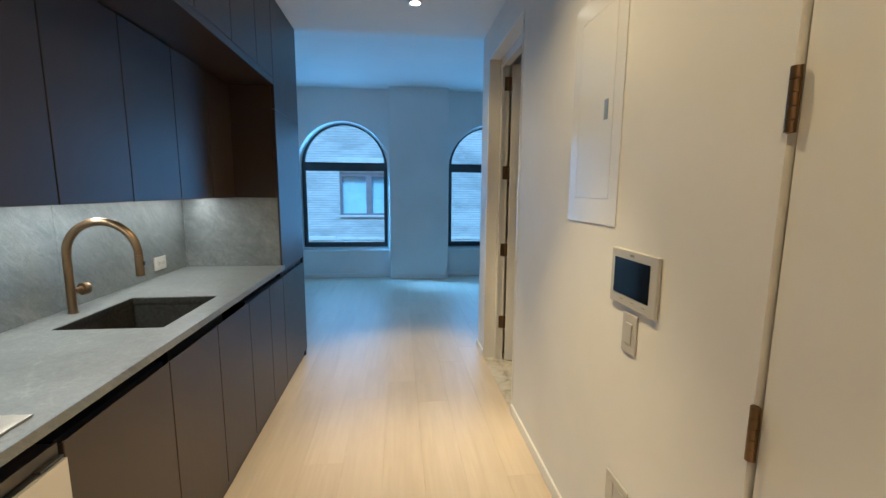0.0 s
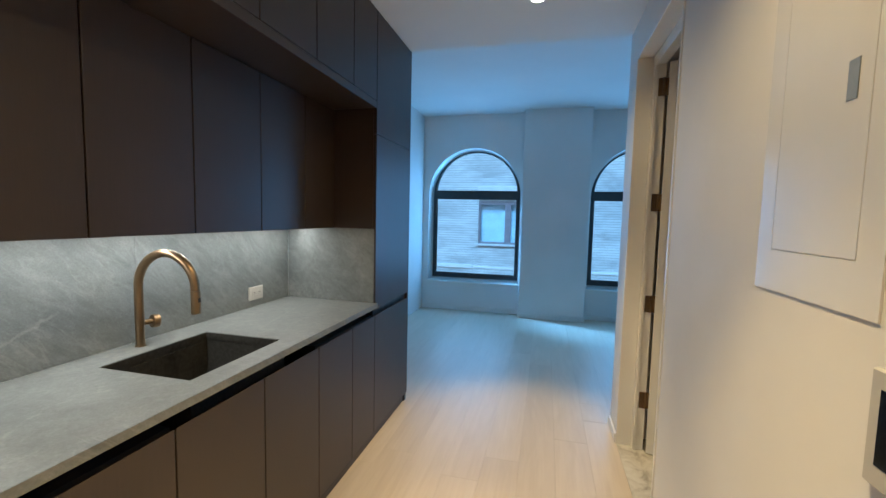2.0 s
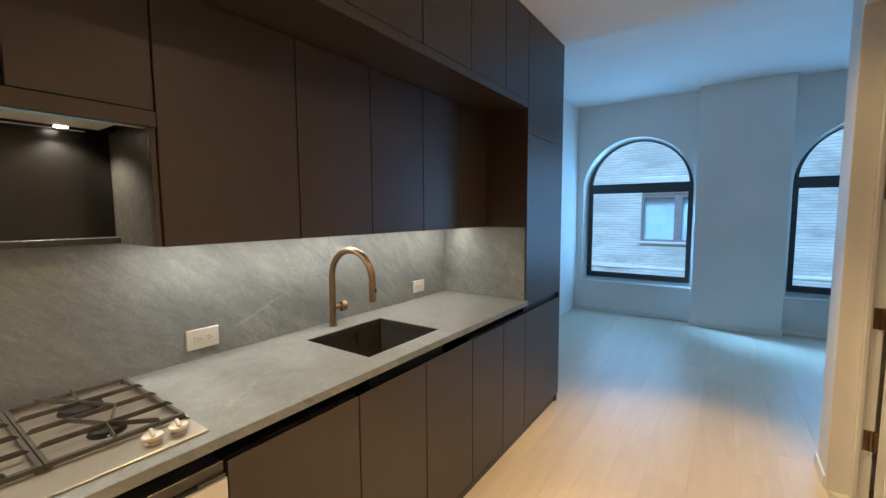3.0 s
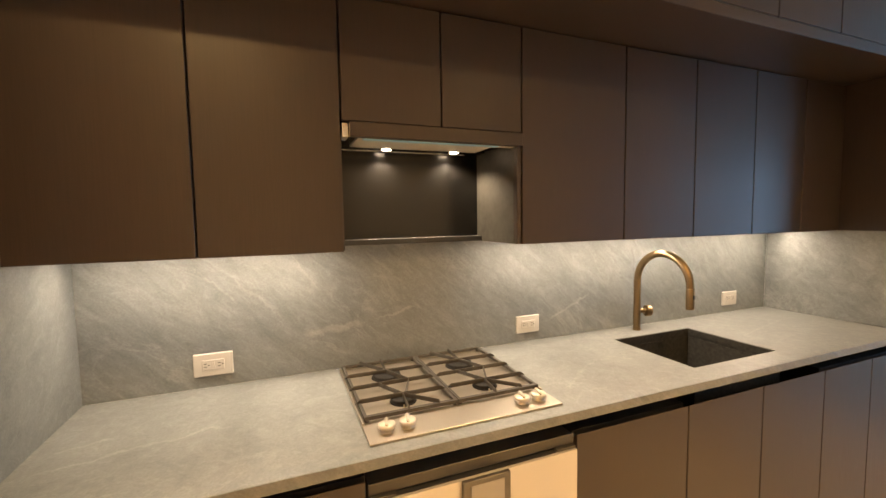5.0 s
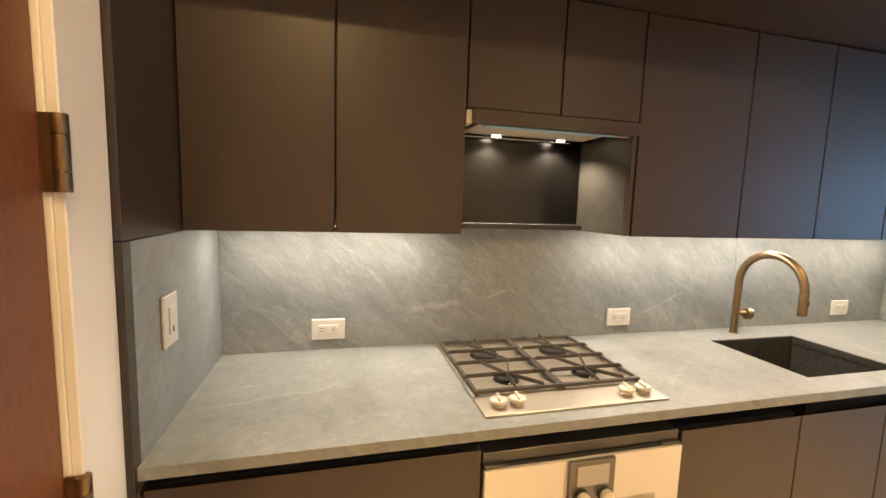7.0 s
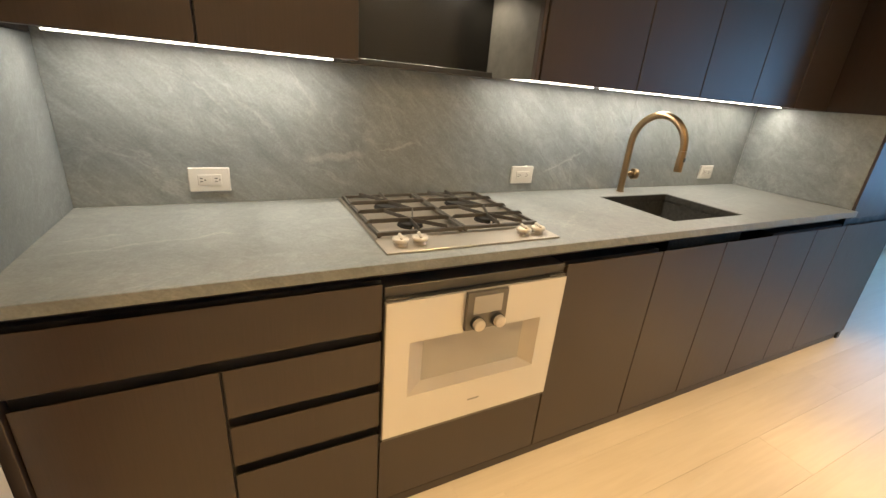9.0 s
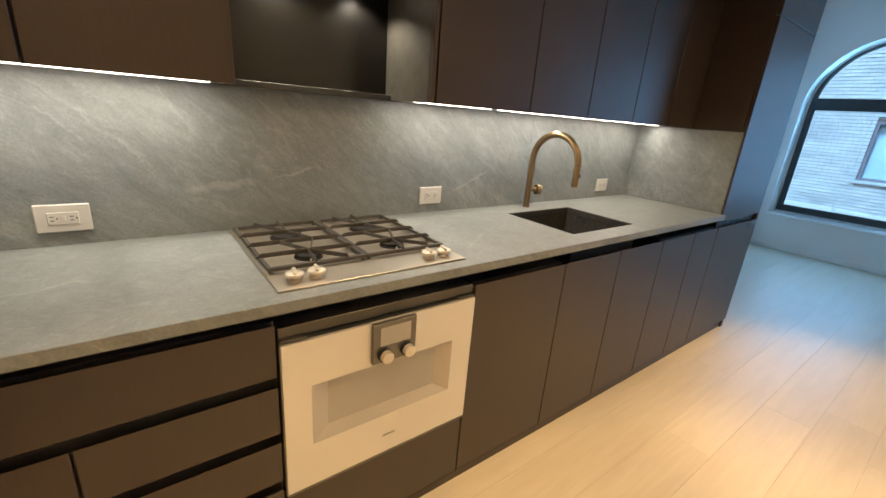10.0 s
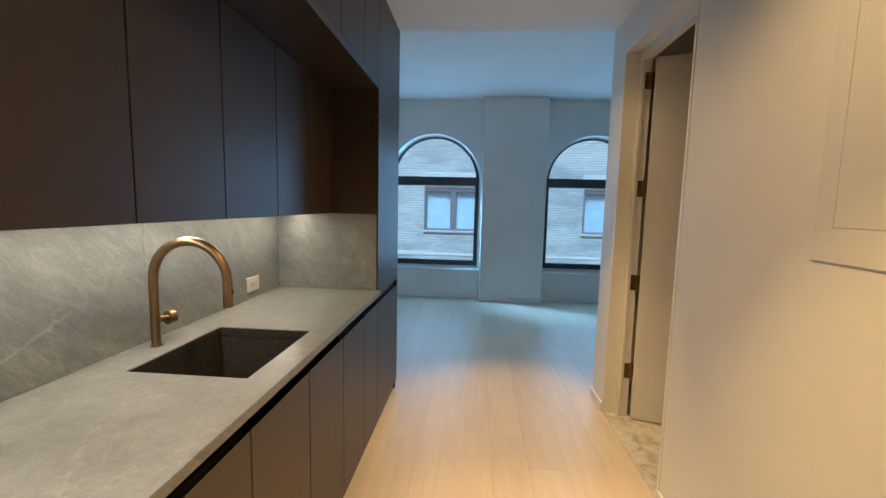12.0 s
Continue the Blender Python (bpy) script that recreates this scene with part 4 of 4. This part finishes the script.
for dx, dy in DOWNLIGHTS:
    t = thing("downlight", (dx, dy, LOW), "small lit recessed ceiling downlight with white rim", "light", "ceiling downlights")
    out = sheet([(dx + 0.052 * math.cos(a), dy + 0.052 * math.sin(a)) for a in (2 * math.pi * k / 32 for k in range(32))], [[(dx + 0.036 * math.cos(a), dy + 0.036 * math.sin(a)) for a in (2 * math.pi * k / 32 for k in range(32))]], "z", LOW - 0.0065, 0.006)
    part("rim", out, TRIM, t)
    part("lens", rod(bmesh.new(), (dx, dy, LOW - 0.004), (dx, dy, LOW - 0.0005), 0.0355, sides=28), LAMP_FACE, t, "glowing lens")

# ---- across the street ----
BY = 13.5
bld = thing("brick_building", (2, BY, -6), "whitewashed brick building across the street", "building", kind="structure")
HOLES = [(-0.36, 1.42), (4.42, 6.2)]
part("wall", sheet(rect(-3.7, -6, 18, 7.5), [rect(a, 0.66, c, 1.96) for a, c in HOLES], "y", BY, 0.4), MORTAR, bld)
rng = random.Random(4)
vs, fs = [], []
row, z = 0, -0.8
while z < 4.2:
    x = -3.6 + (0.105 if row % 2 else 0.0)
    while x < 7.2:
        xa, xb = x, x + 0.206
        for a, c in HOLES:
            if 0.54 < z + 0.06 and z < 1.965:
                if xa < a < xb:
                    xb = a - 0.006
                elif xa < c < xb:
                    xa = c + 0.006
                elif a <= xa and xb <= c:
                    xb = xa
        if xb - xa > 0.02:
            y0 = BY - 0.012 - rng.random() * 0.012
            k = len(vs)
            vs += [(p, q, r) for q in (y0, BY + 0.01) for r in (z, z + 0.062) for p in (xa, xb)]
            fs += [(k, k + 1, k + 3, k + 2), (k, k + 4, k + 5, k + 1), (k + 2, k + 3, k + 7, k + 6), (k, k + 2, k + 6, k + 4), (k + 1, k + 5, k + 7, k + 3)]
        x += 0.21
    z += 0.074
    row += 1
me = bpy.data.meshes.new("bricks")
me.from_pydata([(p - 2, q - BY, r + 6) for p, q, r in vs], [], fs)
me.materials.append(BRICK)
bricks = new("bricks", me)
bricks.parent = bld
tagged(bricks, kind="stuff")
part("roof", boxes(((-3.9, BY - 0.2, 7.501), (18.2, BY + 0.7, 7.8))), LEDGE, bld)
for a, c in HOLES:
    w = part("window", sheet(rect(a, 0.66, c, 1.96), [rect(a + 0.06, 0.72, (a + c) / 2 - 0.09, 1.86), rect((a + c) / 2 + 0.09, 0.72, c - 0.06, 1.86)], "y", BY + 0.02, 0.08), MAROON, bld, "maroon framed double window")
    for p0, p1 in ((a + 0.06, (a + c) / 2 - 0.09), ((a + c) / 2 + 0.09, c - 0.06)):
        part("pane", boxes(((p0, BY + 0.05, 0.72), (p1, BY + 0.056, 1.86))), PANE, w).visible_shadow = False
        part("blind", boxes(((p0 - 0.01, BY + 0.115, 0.70), (p1 + 0.01, BY + 0.125, 1.87))), BLIND, w, "white drawn blind")
    part("lintel", boxes(((a - 0.05, BY - 0.05, 2.17), (c + 0.12, BY + 0.05, 2.42)), bevel=0.008), LEDGE, w, "pale stone lintel")
    part("window_sill", boxes(((a - 0.06, BY - 0.045, 0.59), (c + 0.06, BY + 0.08, 0.655)), bevel=0.008), SILL, w, "grey stone sill")
part("band", boxes(((-3.6, BY - 0.045, -0.12), (-0.55, BY + 0.02, 0.0)), ((-0.5, BY - 0.03, -0.115), (7.2, BY + 0.02, -0.05)), bevel=0.006), LEDGE, bld, "pale stone band")
structure("ground", boxes(((-150, 7.6, -6.2), (150, 150, -6.0))), MORTAR, "grey street far below the windows", "ground")

# ---- floor boards ----
rng = random.Random(11)
WIDE, LONG = 0.2105, 2.05
shapes = {}


def board_mesh(w, l):
    key = (round(w, 3), round(l, 3))
    if key not in shapes:
        bm = box(bmesh.new(), (0, 0, -0.0135), (w, l, 0), 0.0004)
        me = bpy.data.meshes.new("plank")
        bm.to_mesh(me)
        bm.free()
        me.materials.append(OAK)
        shapes[key] = me
    return shapes[key]


def boards(x0, x1, y_lo, y_hi, first):
    """One row of boards between two lines; first is where one joint falls."""
    y = first
    while y > y_lo:
        y -= LONG
    while y < y_hi:
        a, b = max(y, y_lo), min(y + LONG, y_hi)
        if b - a > 0.02:
            ob = new("plank", board_mesh(x1 - x0 - 0.0004, b - a - 0.0004))
            ob.parent = floor
            ob.location = (x0 + 0.0002, a + 0.0002, 0)
        y += LONG


x, row = 1.556 - 9 * WIDE, 0
while x < 5.995:
    xa, xb = max(x, -0.249), min(x + WIDE, 5.999)
    first = 3.03 if row == 9 else rng.uniform(0, LONG)
    if xb - xa > 0.03:
        if xb <= EAST:
            boards(xa, xb, -0.15 if xa > 0.6 else 0.0, FACE - 0.001, first)
        elif xa < EAST:
            boards(xa, EAST, -0.15, 3.999, first)
            boards(xa, xb, 4.0, FACE - 0.001, first)
        else:
            boards(xa, xb, 4.0, FACE - 0.001, first)
    x += WIDE
    row += 1
